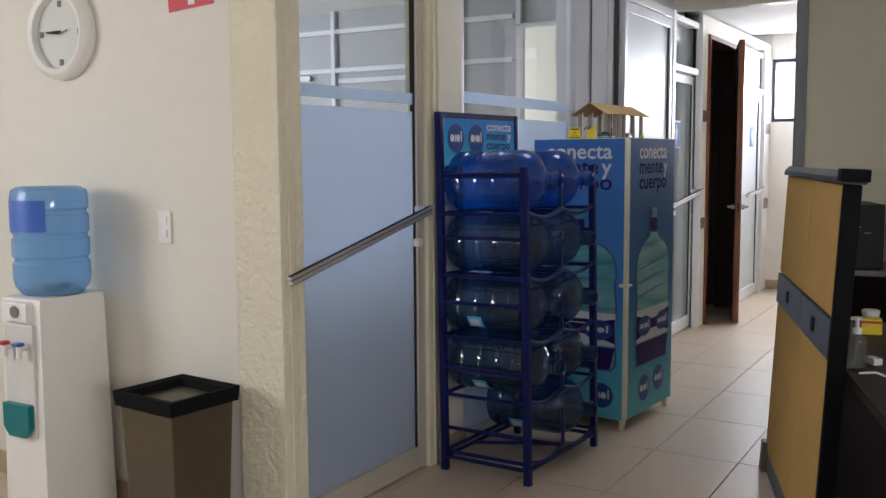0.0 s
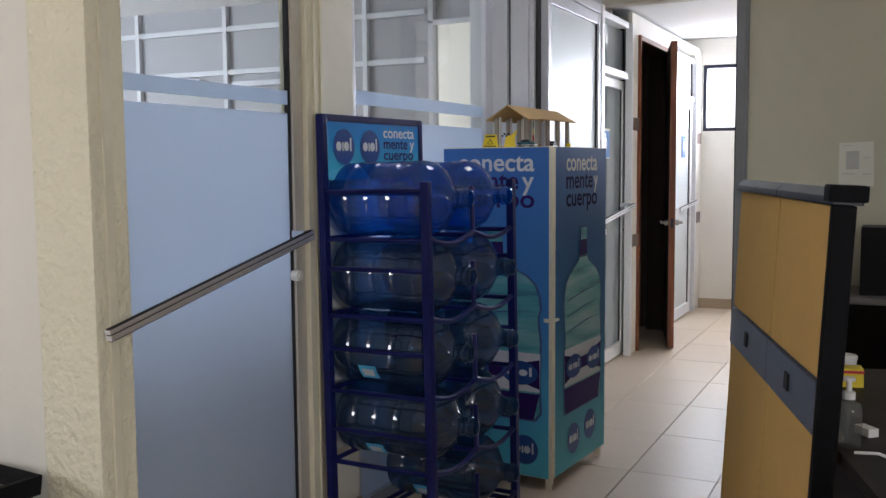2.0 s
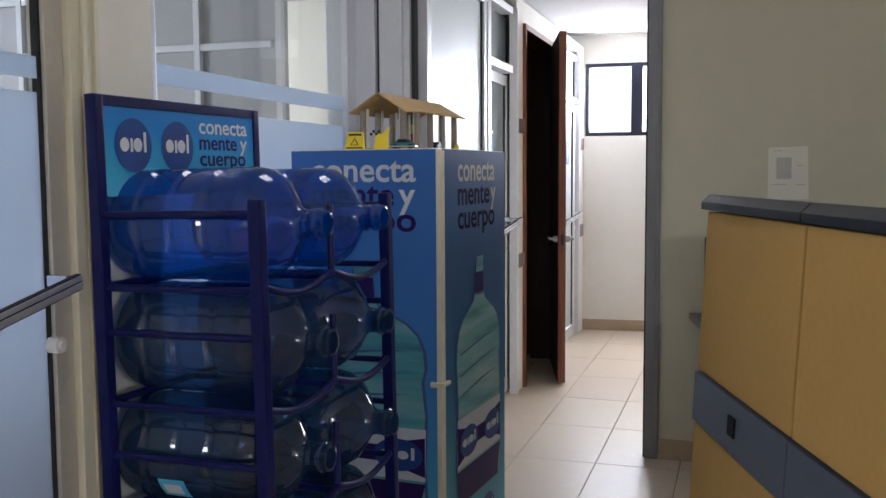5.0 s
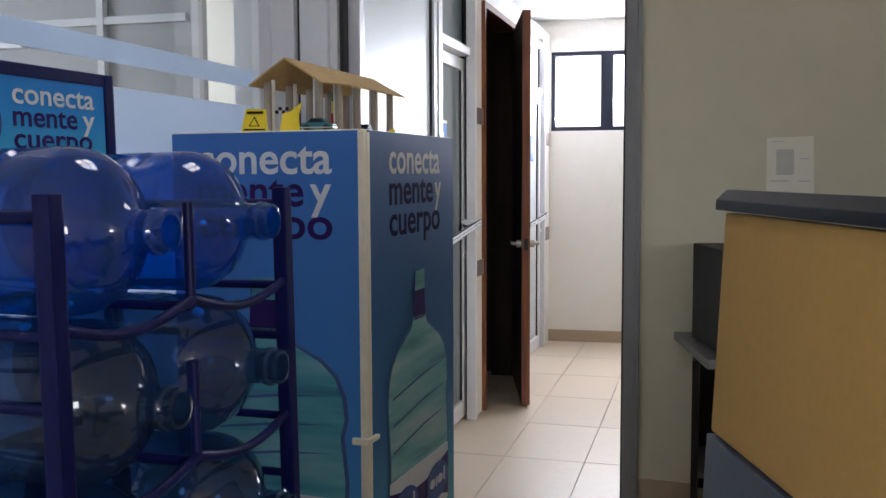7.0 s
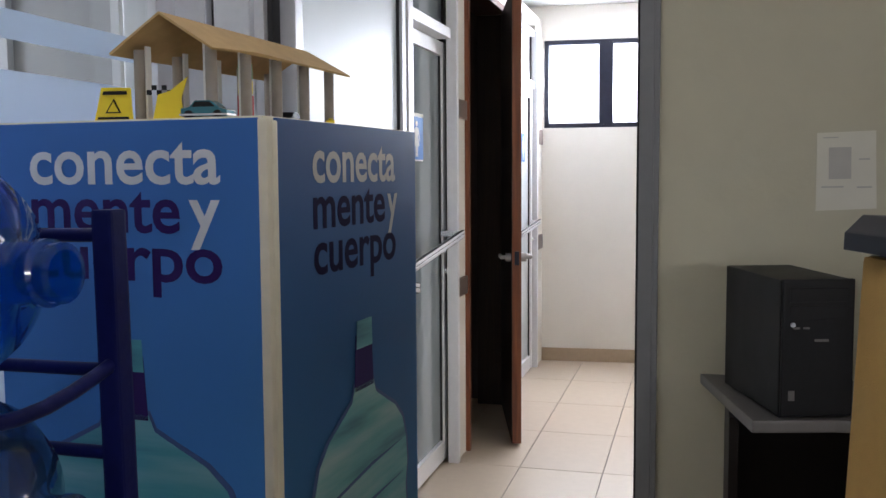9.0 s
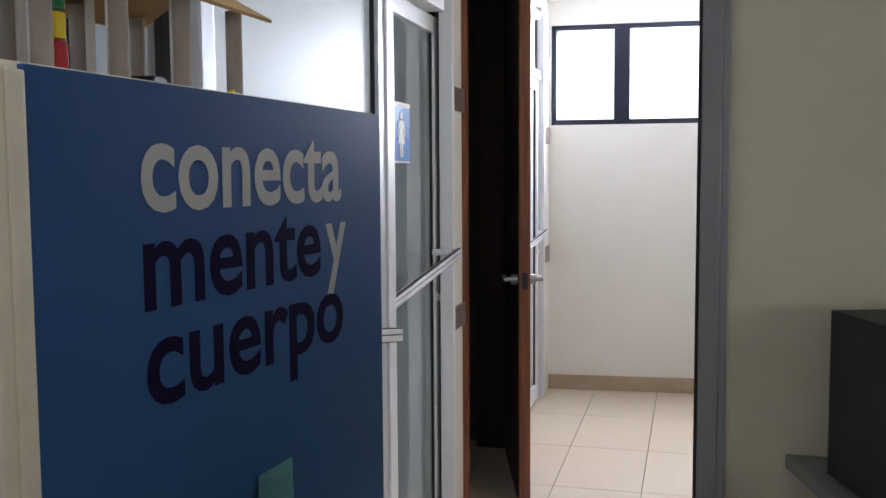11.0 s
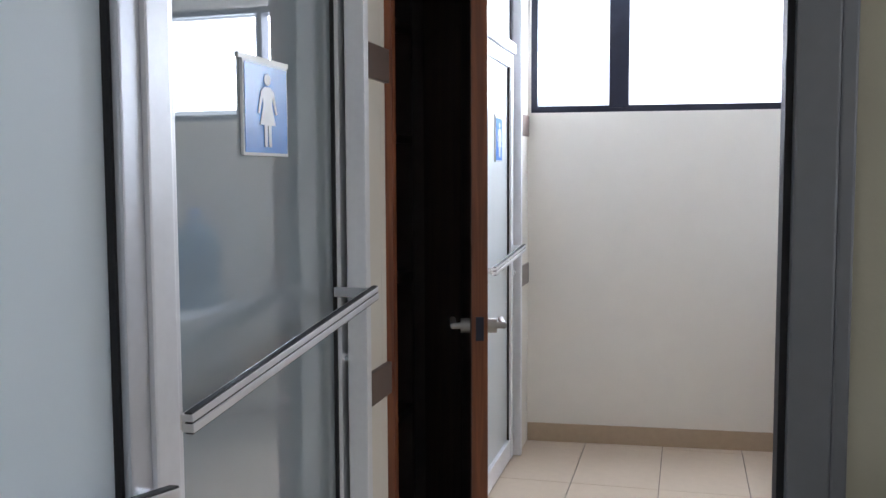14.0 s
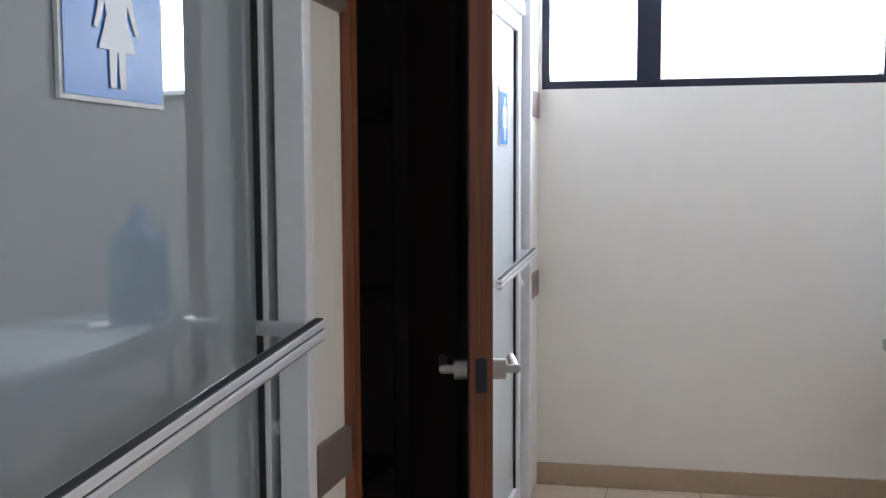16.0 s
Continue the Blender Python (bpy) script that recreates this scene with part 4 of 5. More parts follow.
def toy_car(at, mat, label):
    c = thing("toy_car", at, label, "toy car", "toy cars")
    slab("body", [(-0.038, 0.006), (0.038, 0.006), (0.04, 0.016), (0.026, 0.02), (0.012, 0.031), (-0.014, 0.031), (-0.024, 0.021), (-0.038, 0.019)], 0.032, mat, c, pose(0, 0.016, 0), 0.002)
    slab("glass", [(-0.019, 0.021), (0.02, 0.021), (0.011, 0.029), (-0.013, 0.029)], 0.033, BLACK_PLASTIC, c, pose(0, 0.0165, 0))
    box("bumper", [(-0.040, 0.041, -0.0175, 0.0175, 0.0075, 0.0105)], TRIM_SILVER, c, 0.001)
    for x in (-0.024, 0.024):
        tubes("wheel", [((x, -0.017, 0.008), (x, 0.017, 0.008), 0.008)], BLACK_PLASTIC, c, 16)
    return c


TOY_TEAL = surface("teal_toy_paint", (0.05, 0.16, 0.20), 0.25, coat=0.5)
toy_car(pose(0.135, 6.095, FH, 0, 0, 4), TOY_TEAL, "small dark teal toy car on the refrigerator")
toy_car(pose(0.03, 6.43, FH, 0, 0, 40), RED_PLASTIC, "small red toy car under the card shelter")

GREEN = surface("green_plastic", (0.02, 0.22, 0.06), 0.4)
toy_car(pose(0.135, 6.40, FH, 0, 0, 95), BLACK_PLASTIC, "small black toy car under the card shelter")
yk = thing("toy_brick", pose(0.18, 6.50, FH, 0, 0, 15) @ Matrix.Diagonal((0.7, 0.7, 0.75, 1)), "small yellow toy brick on the refrigerator", "toy")
box("brick_body", (-0.012, 0.012, -0.012, 0.012, 0, 0.028), YELLOW, yk, 0.002)
tubes("stud", [((0, 0, 0.028), (0, 0, 0.033), 0.006)], YELLOW, yk)
tl = thing("toy_traffic_light", pose(0.098, 6.30, FH), "toy post with green, yellow and red blocks", "toy")
box("block", (-0.011, 0.011, -0.008, 0.008, 0.085, 0.112), GREEN, tl, 0.002)
box("block", (-0.011, 0.011, -0.008, 0.008, 0.058, 0.083), YELLOW, tl, 0.002)
box("block", (-0.012, 0.012, -0.009, 0.009, 0.006, 0.056), RED_PLASTIC, tl, 0.002)
box("foot", (-0.016, 0.016, -0.014, 0.014, 0.0, 0.006), BLACK_PLASTIC, tl, 0.001)
each_box("inner_strip", [(s * (W2 - 0.03) + (0.011 if s < 0 else -0.015), s * (W2 - 0.03) + (0.015 if s < 0 else -0.011), y - 0.006, y + 0.006, 0.006, EV + 0.012) for s in (-1, 1) for y in (-0.205, -0.10, 0.005, 0.11)], PAPER, hut, 0)

# ---------- water dispenser ----------
DX, DY = -1.29, 3.79
disp = thing("water_dispenser", pose(DX, DY, 0) @ Matrix.Diagonal((1, 1, 0.952, 1)), "white floor-standing water dispenser with teal drip tray", "dispenser")
DW, DD = 0.24, 0.31
bm = bmesh.new()
for v in add_box(bm, 0, DW, 0, DD, 0.0, 0.885):
    if v.co.z > 0.5:
        v.co.x += (DW / 2 - v.co.x) * 0.09
        v.co.y += (DD / 2 - v.co.y) * 0.09
finish("body", bm, WHITE_PLASTIC, disp, smooth=True, bevel=0.028)
box("recess", (0.045, DW - 0.035, -0.003, 0.02, 0.36, 0.79), surface("recess_plastic", (0.62, 0.61, 0.57), 0.4), disp, 0.01)
box("tap_panel", (0.05, DW - 0.05, -0.012, 0.02, 0.80, 0.87), WHITE_PLASTIC, disp, 0.008)
tubes("badge", [((0.13, -0.018, 0.835), (0.13, 0.0, 0.835), 0.022)], GREY_DESK, disp, 20)
each_tube("tap", [((x, -0.035, 0.705), (x, 0.01, 0.705), 0.011) for x in (0.09, 0.17)] + [((x, -0.032, 0.715), (x, -0.032, 0.67), 0.010) for x in (0.09, 0.17)], WHITE_PLASTIC, disp)
box("hot_lever", (0.075, 0.105, -0.05, -0.02, 0.715, 0.727), RED_PLASTIC, disp, 0.003)
box("cold_lever", (0.155, 0.185, -0.05, -0.02, 0.715, 0.727), LABEL_BLUE, disp, 0.003)
slab("drip_tray", [(0.05, 0.49), (DW - 0.045, 0.49), (DW - 0.045, 0.40), (DW - 0.075, 0.365), (0.08, 0.365), (0.05, 0.40)], 0.03, TEAL_TRAY, disp, pose(0, 0.004, 0), 0.006)
lathe("collar", [(0.095, 0.88), (0.105, 0.89), (0.095, 0.90), (0.07, 0.91)], TEAL_TRAY, disp).location = (DW / 2, DD / 2, 0.0)
full = bottle("full light blue water bottle upside down on the dispenser", BOTTLE_FULL, "", sticker=None)
full.matrix_basis = pose(DX + DW / 2, DY + DD / 2, 0.84 + 0.389, 180, 0, 0) @ Matrix.Diagonal((1.04, 1.04, 1.01, 1))
bm = bmesh.new()
nseg = 14
ring = [[bm.verts.new(((R + 0.002) * math.cos(-2.5 + 1.75 * k / nseg), -(R + 0.002) * math.sin(-2.5 + 1.75 * k / nseg), z)) for k in range(nseg + 1)] for z in (0.045, 0.155)]
for k in range(nseg):
    bm.faces.new((ring[0][k], ring[0][k + 1], ring[1][k + 1], ring[1][k]))
finish("printed_label", bm, LABEL_BLUE, full, smooth=True)

# ---------- waste bin ----------
bin_ = thing("waste_bin", pose(-0.545, 3.935, 0, 0, 0, -5), "bronze metal waste bin with black rim against the wall", "bin")
BW, BD, BH = 0.132, 0.128, 0.565
bm = bmesh.new()
for v in add_box(bm, -BW, BW, -BD, BD, 0, BH - 0.03):
    if v.co.z < 0.1:
        v.co.x *= 0.86
        v.co.y *= 0.86
finish("body", bm, BIN_BODY, bin_, bevel=0.008)
bm = bmesh.new()
outer, inner, deep = BW + 0.012, BW - 0.015, BW - 0.03
od, idp, dd = BD + 0.012, BD - 0.015, BD - 0.03
loops = []
for (a, b), z in (((outer, od), BH - 0.05), ((outer + 0.004, od + 0.004), BH), ((inner, idp), BH - 0.006), ((deep, dd), BH - 0.04)):
    loops.append([bm.verts.new((sx * a, sy * b, z)) for sx, sy in ((-1, -1), (1, -1), (1, 1), (-1, 1))])
for p, q in zip(loops, loops[1:]):
    for k in range(4):
        bm.faces.new((p[k], p[(k + 1) % 4], q[(k + 1) % 4], q[k]))
bm.faces.new(loops[-1])
finish("rim", bm, MATT_BLACK, bin_)

# ---------- on the left wall ----------
clock = thing("wall_clock", pose(-1.29, 4.139, 1.80) @ Matrix.Diagonal((1.6, 1.5, 1.6, 1)), "round white wall clock with a grey-white face", "clock")
ring = lathe("rim", [(0.082, 0.014), (0.084, 0.032), (0.095, 0.036), (0.106, 0.028), (0.11, 0.012), (0.108, 0.0)], WHITE_PLASTIC, clock, 48)
ring.matrix_basis = pose(0, 0, 0, 90, 0, 0)
dial = lathe("dial", [(0, 0.013), (0.085, 0.013)], PAPER, clock, 48)
dial.matrix_basis = pose(0, 0, 0, 90, 0, 0)
slab("hour_hand", [(0.004, -0.004), (-0.05, 0.002), (-0.05, 0.006), (0.004, 0.006)], 0.001, BLACK_PLASTIC, clock, pose(0, -0.016, 0))
slab("minute_hand", [(-0.004, -0.004), (0.004, -0.004), (0.03, 0.004), (0.03, 0.008)], 0.001, GREY_DESK, clock, pose(0, -0.018, 0))
each_box("numeral_bar", [(x - 0.006, x + 0.006, -0.0155, -0.0135, z - 0.007, z + 0.007) for x, z in ((0, 0.068), (0.068, 0), (0, -0.068), (-0.068, 0))], GREY_DESK, clock, 0)
glass = lathe("glass", [(0, 0.026), (0.083, 0.026)], CLEAR, clock, 48)
glass.matrix_basis = pose(0, 0, 0, 90, 0, 0)
sw = thing("light_switch", pose(-0.79, 4.139, 1.021) @ Matrix.Diagonal((1.25, 1, 1.2, 1)), "white double light switch plate on the wall", "switch")
box("plate", (-0.026, 0.026, -0.008, 0, 0, 0.10), WHITE_PLASTIC, sw, 0.003)
each_box("rocker", [(-0.013, 0.013, -0.013, -0.007, 0.018, 0.044), (-0.013, 0.013, -0.013, -0.007, 0.056, 0.082)], WHITE_PLASTIC, sw, 0.002)
fs = thing("safety_sign", pose(-0.607, 4.139, 1.842, 0, -4, 0), "red wall sign with white print", "sign")
box("plate", (-0.126, 0.085, -0.003, 0, 0, 0.20), RED_PLASTIC, fs, 0.001)
each_box("print_bar", [(-0.03, 0.0, -0.0045, -0.0032, 0.012, 0.05), (0.03, 0.055, -0.0045, -0.0032, 0.02, 0.06)], PRINT_WHITE, fs, 0)

# ---------- cubicle, desks and what stands on them ----------
CA = pose(1.032, 5.79, 0, 0, 0, math.degrees(math.atan2(-1.13, 0.351)))
LEAN = pose(1.02, 5.775, 0, 0, 0, math.degrees(math.atan2(-1.122, 0.367))) @ pose(0, -0.0377, 0, -2.8, 0, 0)
cub = thing("cubicle_partition", LEAN, "tan fabric cubicle partition with slate band and black trim", "partition")
CL, CM, TH = 1.185, 0.624, 0.042
for a, b in ((0.006, CM - 0.004), (CM + 0.004, CL - 0.03)):
    box("upper_panel", (a, b, 0.0, TH, 0.848, 1.240), FABRIC, cub, 0.006)
    box("band", (a - 0.002, b + 0.002, -0.006, TH + 0.006, 0.722, 0.842), STEEL_BAND, cub, 0.003)
    box("lower_panel", (a, b, 0.0, TH, 0.09, 0.716), FABRIC, cub, 0.006)
    mid = (a + b) / 2
    box("socket_cover", (mid - 0.022, mid + 0.022, -0.011, -0.004, 0.762, 0.806), BLACK_PLASTIC, cub, 0.003)
box("core", (0.0, CL - 0.02, 0.012, TH - 0.012, 0.0, 1.24), BLACK_PLASTIC, cub, 0)
box("kick", (0.0, CL - 0.02, 0.004, TH - 0.004, 0.0, 0.085), STEEL_BAND, cub, 0.004)
for a, b in ((-0.012, CM - 0.002), (CM + 0.002, CL + 0.02)):
    bm = bmesh.new()
    prof = [(-0.012, 1.244), (TH + 0.012, 1.244), (TH + 0.012, 1.262), (TH - 0.006, 1.281), (0.006, 1.281), (-0.012, 1.262)]
    rows = [[bm.verts.new((x, y, z)) for y, z in prof] for x in (a, b)]
    n = len(prof)
    for k in range(n):
        bm.faces.new((rows[0][k], rows[0][(k + 1) % n], rows[1][(k + 1) % n], rows[1][k]))
    for r in rows:
        bm.faces.new(r)
    finish("cap_rail", bm, CAP, cub, bevel=0.002)
box("end_post", (CL - 0.028, CL + 0.004, -0.004, TH + 0.004, 0.0, 1.243), MATT_BLACK, cub, 0.006)
box("end_cap", (CL - 0.03, CL + 0.03, -0.02, TH + 0.02, 1.250, 1.288), MATT_BLACK, cub, 0.008)
box("foot", (-0.01, 0.05, -0.02, TH + 0.02, 0.0, 0.13), GREY_DESK, cub, 0.008)

desk = thing("cubicle_desk", CA, "dark laminate desk behind the cubicle partition", "desk")
box("top", (0.25, 2.6, TH + 0.012, 0.72, 0.655, 0.685), DESK_TOP, desk, 0.004)
box("leg_panel", [(0.28, 0.31, 0.12, 0.68, 0, 0.655), (2.5, 2.53, 0.12, 0.68, 0, 0.655)], DESK_TOP, desk, 0.003)
san = thing("sanitizer_bottle", pose(1.445, 4.745, 0.685), "clear pump bottle of hand sanitizer on the desk", "bottle")
lathe("bottle", [(0, 0), (0.027, 0.0), (0.03, 0.006), (0.03, 0.085), (0.026, 0.098), (0.012, 0.106), (0.012, 0.112)], pane_material("clear_plastic", (0.90, 0.92, 0.91), 0.06, 0.05, 1.6), san, 24)
lathe("pump", [(0.014, 0.11), (0.014, 0.126), (0.006, 0.13), (0.006, 0.15), (0.013, 0.152), (0.013, 0.160), (0, 0.161)], WHITE_PLASTIC, san, 20)
box("spout", (-0.036, 0.004, -0.006, 0.006, 0.150, 0.159), WHITE_PLASTIC, san, 0.002)
yb = thing("yellow_box", pose(1.415, 5.39, 0.685, 0, 0, 12), "small yellow and red carton on the desk", "box")
box("carton", (-0.035, 0.035, -0.03, 0.03, 0, 0.055), YELLOW, yb, 0.002)
box("red_band", (-0.036, 0.036, -0.031, 0.031, 0.041, 0.049), RED_PLASTIC, yb, 0)
cup = thing("white_tub", pose(1.40, 5.52, 0.685), "white plastic tub with lid on the desk", "tub")
lathe("tub", [(0, 0), (0.026, 0), (0.03, 0.05), (0.032, 0.052), (0.032, 0.062), (0.028, 0.066), (0, 0.066)], WHITE_PLASTIC, cup, 24)
wb = thing("white_card_box", pose(1.48, 4.86, 0.685, 0, 0, -50) @ Matrix.Diagonal((0.65, 0.7, 0.8, 1)), "small white carton on the desk", "box")
box("carton", (-0.04, 0.04, -0.02, 0.02, 0, 0.025), PAPER, wb, 0.001)

desk2 = thing("back_desk", pose(1.75, 6.15, 0, 0, 0, -10), "desk with grey top further inside the cubicle", "desk")
box("top", (-0.25, 1.3, 0.0, 0.6, 0.70, 0.73), GREY_DESK, desk2, 0.004)
box("front", [(-0.24, 1.29, 0.03, 0.05, 0.0, 0.70), (-0.24, -0.22, 0.05, 0.58, 0, 0.70), (1.27, 1.29, 0.05, 0.58, 0, 0.70)], DESK_TOP, desk2, 0.002)
mon = thing("monitor", pose(1.95, 6.42, 0.73, 0, 0, -25), "black flat monitor on the desk", "monitor")
box("screen", (-0.24, 0.24, -0.02, 0.02, 0.09, 0.40), BLACK_PLASTIC, mon, 0.006)
box("stand", [(-0.03, 0.03, 0.01, 0.03, 0.01, 0.12), (-0.11, 0.11, -0.07, 0.09, 0, 0.012)], BLACK_PLASTIC, mon, 0.004)
cab = thing("desk_cable", pose(1.66, 6.2, 0.73), "loose pale cable on the desk", "cable")
tubes("cord", [((0.07 * math.cos(a) + 0.02 * k / 9, 0.04 * math.sin(a), 0.004 + 0.02 * (k % 3) / 3), (0.07 * math.cos(a + 0.9) + 0.02 * (k + 1) / 9, 0.04 * math.sin(a + 0.9), 0.004 + 0.02 * ((k + 1) % 3) / 3), 0.003) for k, a in enumerate(0.9 * i for i in range(9))], PAPER, cab, 8)

chair = thing("office_chair", CA @ pose(1.72, 0.55, 0, 0, 0, 200), "black office chair at the cubicle desk", "chair")
bm = bmesh.new()
rows = []
for i in range(9):
    z = 0.52 + 0.40 * i / 8
    w = 0.20 + 0.03 * math.sin(math.pi * i / 8) - (0.06 if i == 8 else 0)
    rows.append([bm.verts.new((w * math.sin(a), 0.24 - 0.10 * math.cos(a) + 0.03 * i / 8 + 0.08, z)) for a in [(-1.1 + 2.2 * k / 10) for k in range(11)]])
for a, b in zip(rows, rows[1:]):
    for k in range(10):
        bm.faces.new((a[k], a[k + 1], b[k + 1], b[k]))
back = finish("backrest", bm, BLACK_PLASTIC, chair, smooth=True)
sol = back.modifiers.new("thickness", "SOLIDIFY")
sol.thickness = 0.04
box("seat", (-0.24, 0.24, -0.24, 0.24, 0.42, 0.49), BLACK_PLASTIC, chair, 0.03)
tubes("column", [((0, 0, 0.1), (0, 0, 0.42), 0.028)] + [((0, 0, 0.11), (0.28 * math.cos(k * 1.2566), 0.28 * math.sin(k * 1.2566), 0.06), 0.018) for k in range(5)] + [((0, 0.2, 0.44), (0, 0.33, 0.6), 0.02)], BLACK_PLASTIC, chair)
each_tube("caster", [((0.28 * math.cos(k * 1.2566) - 0.015, 0.28 * math.sin(k * 1.2566), 0.028), (0.28 * math.cos(k * 1.2566) + 0.015, 0.28 * math.sin(k * 1.2566), 0.028), 0.028) for k in range(5)], BLACK_PLASTIC, chair)

lead = thing("white_cable", CA @ pose(1.2, 0.05, 0.685), "thin white cable looped over the desk edge", "cable")
arc = [(0.0 + 0.05 * k, 0.03 + 0.035 * k, 0.008 - 0.004 * k * k * 0.6 + 0.02 * math.sin(k)) for k in range(9)]
tubes("cord", [(a, b, 0.0035) for a, b in zip(arc, arc[1:])], PAPER, lead, 8)

pcd = thing("computer_desk", pose(0.90, 7.755, 0), "dark desk with grey edge against the wall", "desk")
dt = slab("top", [(0.0, 0.0), (0.125, 0.555), (0.33, 0.50), (1.5, 0.48), (1.5, 0.0)], 0.032, GREY_DESK, pcd, pose(0, 0, 0.697, 90, 0, 0), 0.006)
box("leg_panel", [(0.075, 0.10, -0.40, -0.02, 0, 0.663), (1.4, 1.425, -0.44, -0.02, 0, 0.665), (0.10, 1.4, -0.05, -0.03, 0.1, 0.663)], DESK_TOP, pcd, 0.003)
box("shelf", (0.10, 0.6, -0.40, -0.06, 0.25, 0.27), GREY_DESK, pcd, 0.003)
pc = thing("computer_tower", pose(1.092, 7.222, 0.697, 0, 0, 18), "black desktop computer tower on the desk", "computer")
box("case", (0.0, 0.19, 0.012, 0.40, 0.006, 0.355), BLACK_PLASTIC, pc, 0.006)
box("front", (0.003, 0.187, 0.0, 0.014, 0.008, 0.358), BLACK_PLASTIC, pc, 0.006)
each_box("drive_bay", [(0.02, 0.17, -0.003, 0.002, 0.30, 0.335), (0.02, 0.17, -0.003, 0.002, 0.255, 0.29)], BLACK_PLASTIC, pc, 0.002)
each_box("port", [(0.03, 0.045, -0.004, 0.002, 0.232, 0.237), (0.055, 0.07, -0.004, 0.002, 0.232, 0.237), (0.085, 0.12, -0.004, 0.002, 0.20, 0.206), (0.02, 0.035, -0.004, 0.002, 0.05, 0.075)], GREY_DESK, pc, 0)
tubes("power_button", [((0.028, -0.005, 0.243), (0.028, 0.004, 0.243), 0.006)], ALU, pc)
each_box("foot", [(0.01, 0.03, 0.03, 0.06, 0, 0.008), (0.16, 0.18, 0.03, 0.06, 0, 0.008), (0.01, 0.03, 0.34, 0.37, 0, 0.008), (0.16, 0.18, 0.34, 0.37, 0, 0.008)], BLACK_PLASTIC, pc, 0)
pc2 = thing("black_speaker", pose(1.36, 7.36, 0.697), "small black device beside the computer", "speaker")
box("case", (0, 0.12, 0, 0.2, 0, 0.33), BLACK_PLASTIC, pc2, 0.006)

notice = thing("paper_notice", pose(1.228, NORTH - 0.002, 1.205, 0, -1, 0) @ Matrix.Diagonal((1.04, 1, 1.11, 1)), "white printed notice taped to the wall", "notice")
slab("sheet", [(0, 0), (0.163, 0.004), (0.160, 0.212), (0.003, 0.21)], 0.0012, NOTICE_PAPER, notice)
slab("picture", [(0.035, 0.085), (0.095, 0.085), (0.095, 0.17), (0.035, 0.17)], 0.0006, PAPER_INK, notice, pose(0, -0.0016, 0))
each_box("print_line", [(0.015, 0.075, -0.0022, -0.0014, 0.062, 0.066), (0.02, 0.06, -0.0022, -0.0014, 0.195, 0.198), (0.115, 0.145, -0.0022, -0.0014, 0.135, 0.139), (0.11, 0.15, -0.0022, -0.0014, 0.06, 0.064)], PAPER_INK, notice, 0)

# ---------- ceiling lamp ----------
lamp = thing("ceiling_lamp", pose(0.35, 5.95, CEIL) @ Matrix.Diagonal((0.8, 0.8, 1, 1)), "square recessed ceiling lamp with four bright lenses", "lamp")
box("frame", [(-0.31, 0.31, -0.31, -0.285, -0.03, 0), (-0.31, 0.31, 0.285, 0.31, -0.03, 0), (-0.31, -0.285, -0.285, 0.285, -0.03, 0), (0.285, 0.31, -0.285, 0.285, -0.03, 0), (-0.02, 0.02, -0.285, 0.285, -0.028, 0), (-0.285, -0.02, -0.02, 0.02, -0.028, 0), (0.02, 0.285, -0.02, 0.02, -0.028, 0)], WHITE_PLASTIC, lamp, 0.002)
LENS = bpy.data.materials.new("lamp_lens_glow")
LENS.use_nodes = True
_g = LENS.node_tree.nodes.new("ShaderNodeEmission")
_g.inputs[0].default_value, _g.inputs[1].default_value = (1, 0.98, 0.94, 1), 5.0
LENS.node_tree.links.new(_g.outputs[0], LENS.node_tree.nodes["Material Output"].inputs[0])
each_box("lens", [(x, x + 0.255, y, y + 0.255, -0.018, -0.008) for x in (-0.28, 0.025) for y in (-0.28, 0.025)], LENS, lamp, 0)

# ---------- folding table by the window ----------
ft = thing("folding_table", pose(1.145, 9.79, 0), "grey folding table with black legs by the window wall", "table")
TW, TL, TZ = 0.72, 1.50, 0.67
outline = []
for cx, cy, a0 in ((TW - 0.04, 0.04, -90), (TW - 0.04, TL - 0.04, 0), (0.04, TL - 0.04, 90), (0.04, 0.04, 180)):
    outline += [(cx + 0.04 * math.cos(radians(a0 + 18 * k)), cy + 0.04 * math.sin(radians(a0 + 18 * k))) for k in range(6)]
slab("top", outline, 0.038, TABLE_TOP, ft, pose(0, 0, TZ - 0.038, -90, 0, 0), 0.006)
box("apron", [(0.03, 0.045, 0.06, TL - 0.06, TZ - 0.062, TZ - 0.036), (TW - 0.045, TW - 0.03, 0.06, TL - 0.06, TZ - 0.062, TZ - 0.036)], GREY_DESK, ft, 0.002)
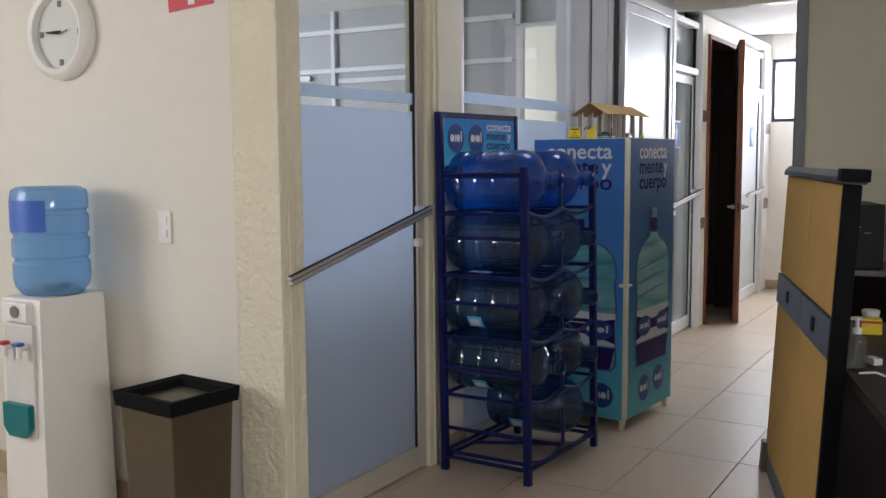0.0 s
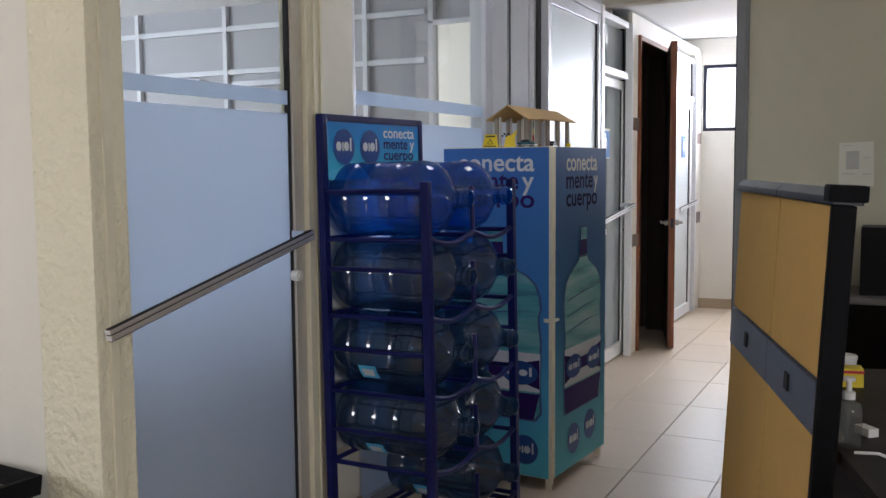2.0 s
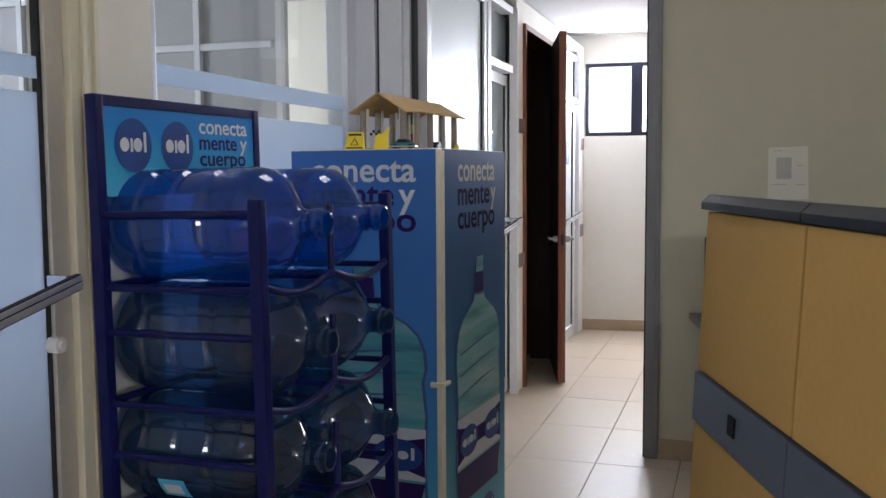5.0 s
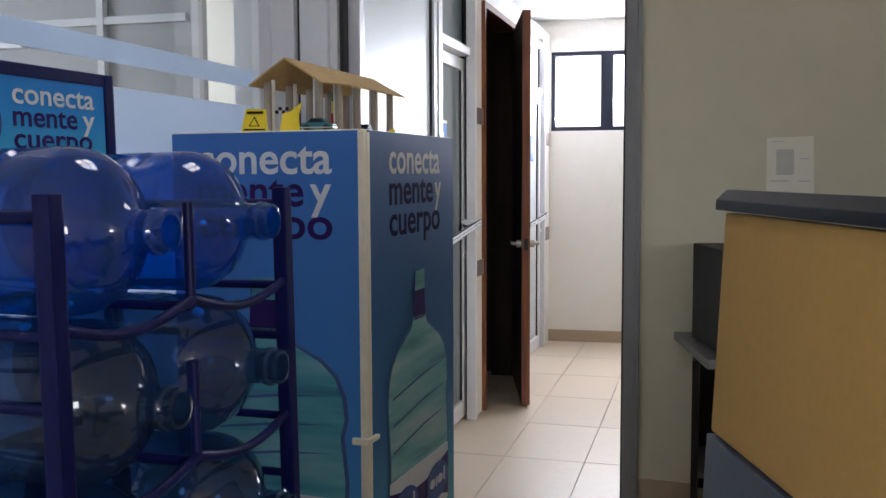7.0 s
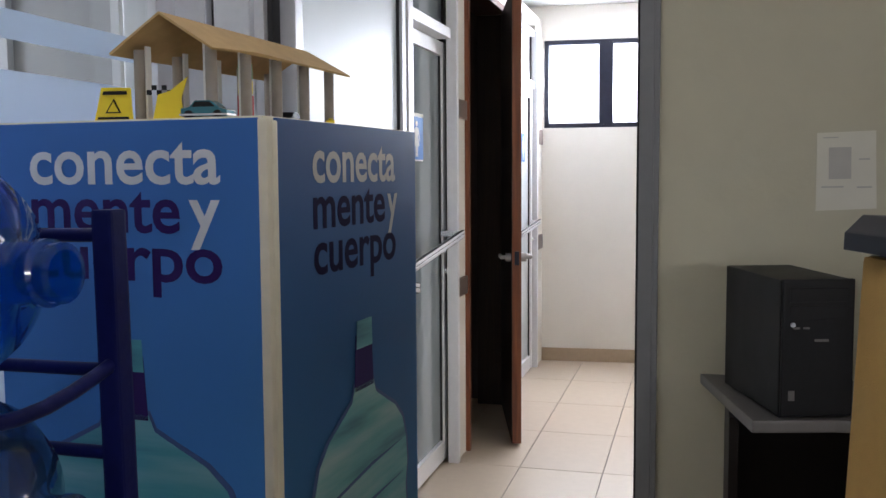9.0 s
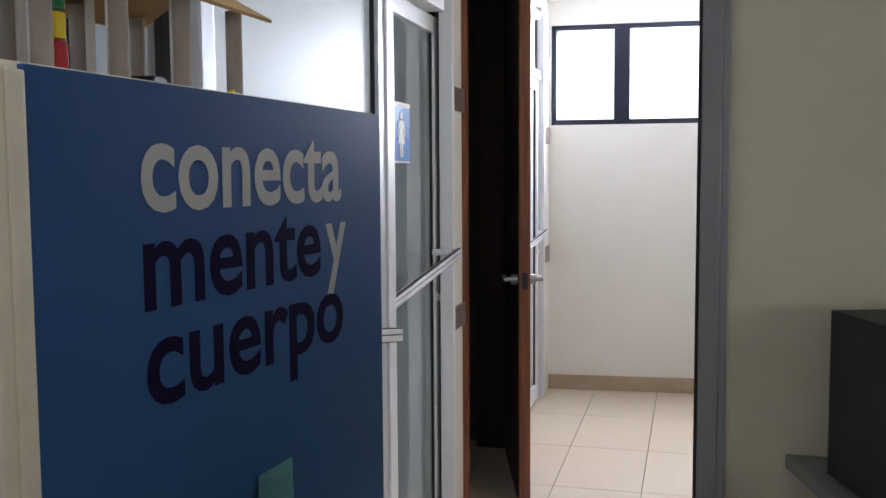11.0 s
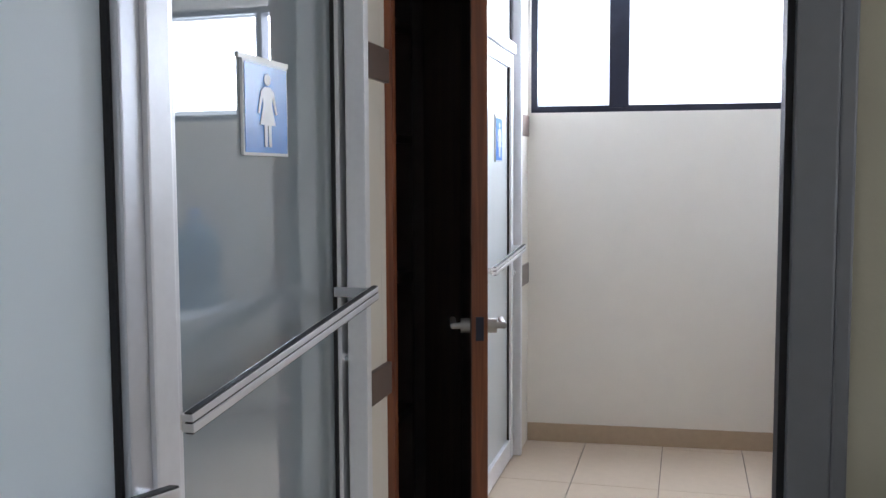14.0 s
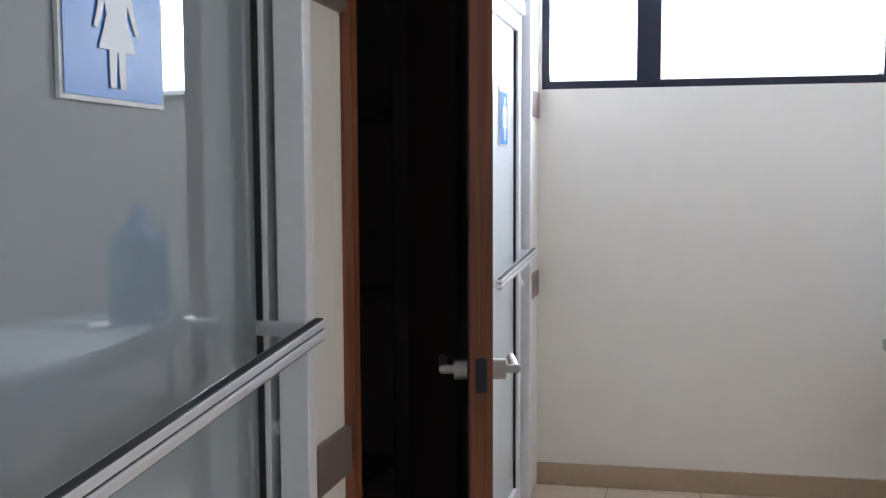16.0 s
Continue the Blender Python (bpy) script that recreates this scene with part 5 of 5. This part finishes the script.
for y, lean in ((0.24, 0.34), (TL - 0.24, -0.34)):
    runs = []
    for x, out in ((0.10, -1), (TW - 0.10, 1)):
        foot = [(x, y, 0.10), (x + out * 0.008, y, 0.06), (x + out * 0.03, y, 0.025), (x + out * 0.075, y, 0.013)]
        runs += [((x, y, TZ - 0.04), (x, y, 0.10), 0.0125)] + [(p, q, 0.0125) for p, q in zip(foot, foot[1:])]
    runs += [((0.10, y, 0.32), (TW - 0.10, y, 0.32), 0.010), ((TW / 2, y, 0.32), (TW / 2, y + lean, TZ - 0.05), 0.008)]
    tubes("leg", runs, BLACK_PLASTIC, ft)
tb = bottle("full light blue water bottle standing on the folding table", BOTTLE_TABLE, "", cap=LABEL_BLUE)
tb.matrix_basis = pose(1.37, 11.03, 0.67)

# ---------- floor ----------
PX, PY, GX, GY = 0.3725, 0.6125, 0.1275, 6.398
structure(box("floor", (-5.2, 5.15, -2.65, FAR + 0.36, -0.3, -0.006), GROUT, bevel=0), "glossy beige ceramic tile floor with dark joints", "floor")
FL = bpy.data.objects["floor"]


def tile_mesh(w, d):
    bm = bmesh.new()
    add_box(bm, 0, w, 0, d, -0.006, 0)
    top = [e for e in bm.edges if all(v.co.z > -0.001 for v in e.verts)]
    bmesh.ops.bevel(bm, geom=top, offset=0.0012, segments=1, affect="EDGES")
    me = bpy.data.meshes.new("tile")
    bm.to_mesh(me)
    bm.free()
    me.materials.append(TILE)
    return me


J = 0.0018
whole = tile_mesh(PX - 2 * J, PY - 2 * J)
far_bm = bmesh.new()
tilt = random.Random(3)
for i in range(-15, 15):
    for j in range(-15, 9):
        x, y = GX + i * PX, GY + j * PY
        if x + PX > 5.1 or y < -2.5 or y > FAR + 0.05 or x < -5.1:
            continue
        if -2 <= i < 7 and 3.0 < y:
            t = new("tile", whole)
            t.parent = FL
            t.location = (x + J, y + J, tilt.uniform(-0.0004, 0.0))
            t.rotation_euler = (tilt.uniform(-0.0006, 0.0006), tilt.uniform(-0.0006, 0.0006), 0)
        else:
            add_box(far_bm, x + J, x + PX - J, y + J, y + PY - J, -0.006, -0.0002)
rest = finish("far_tiles", far_bm, TILE, FL)
tagged(rest, kind="stuff")
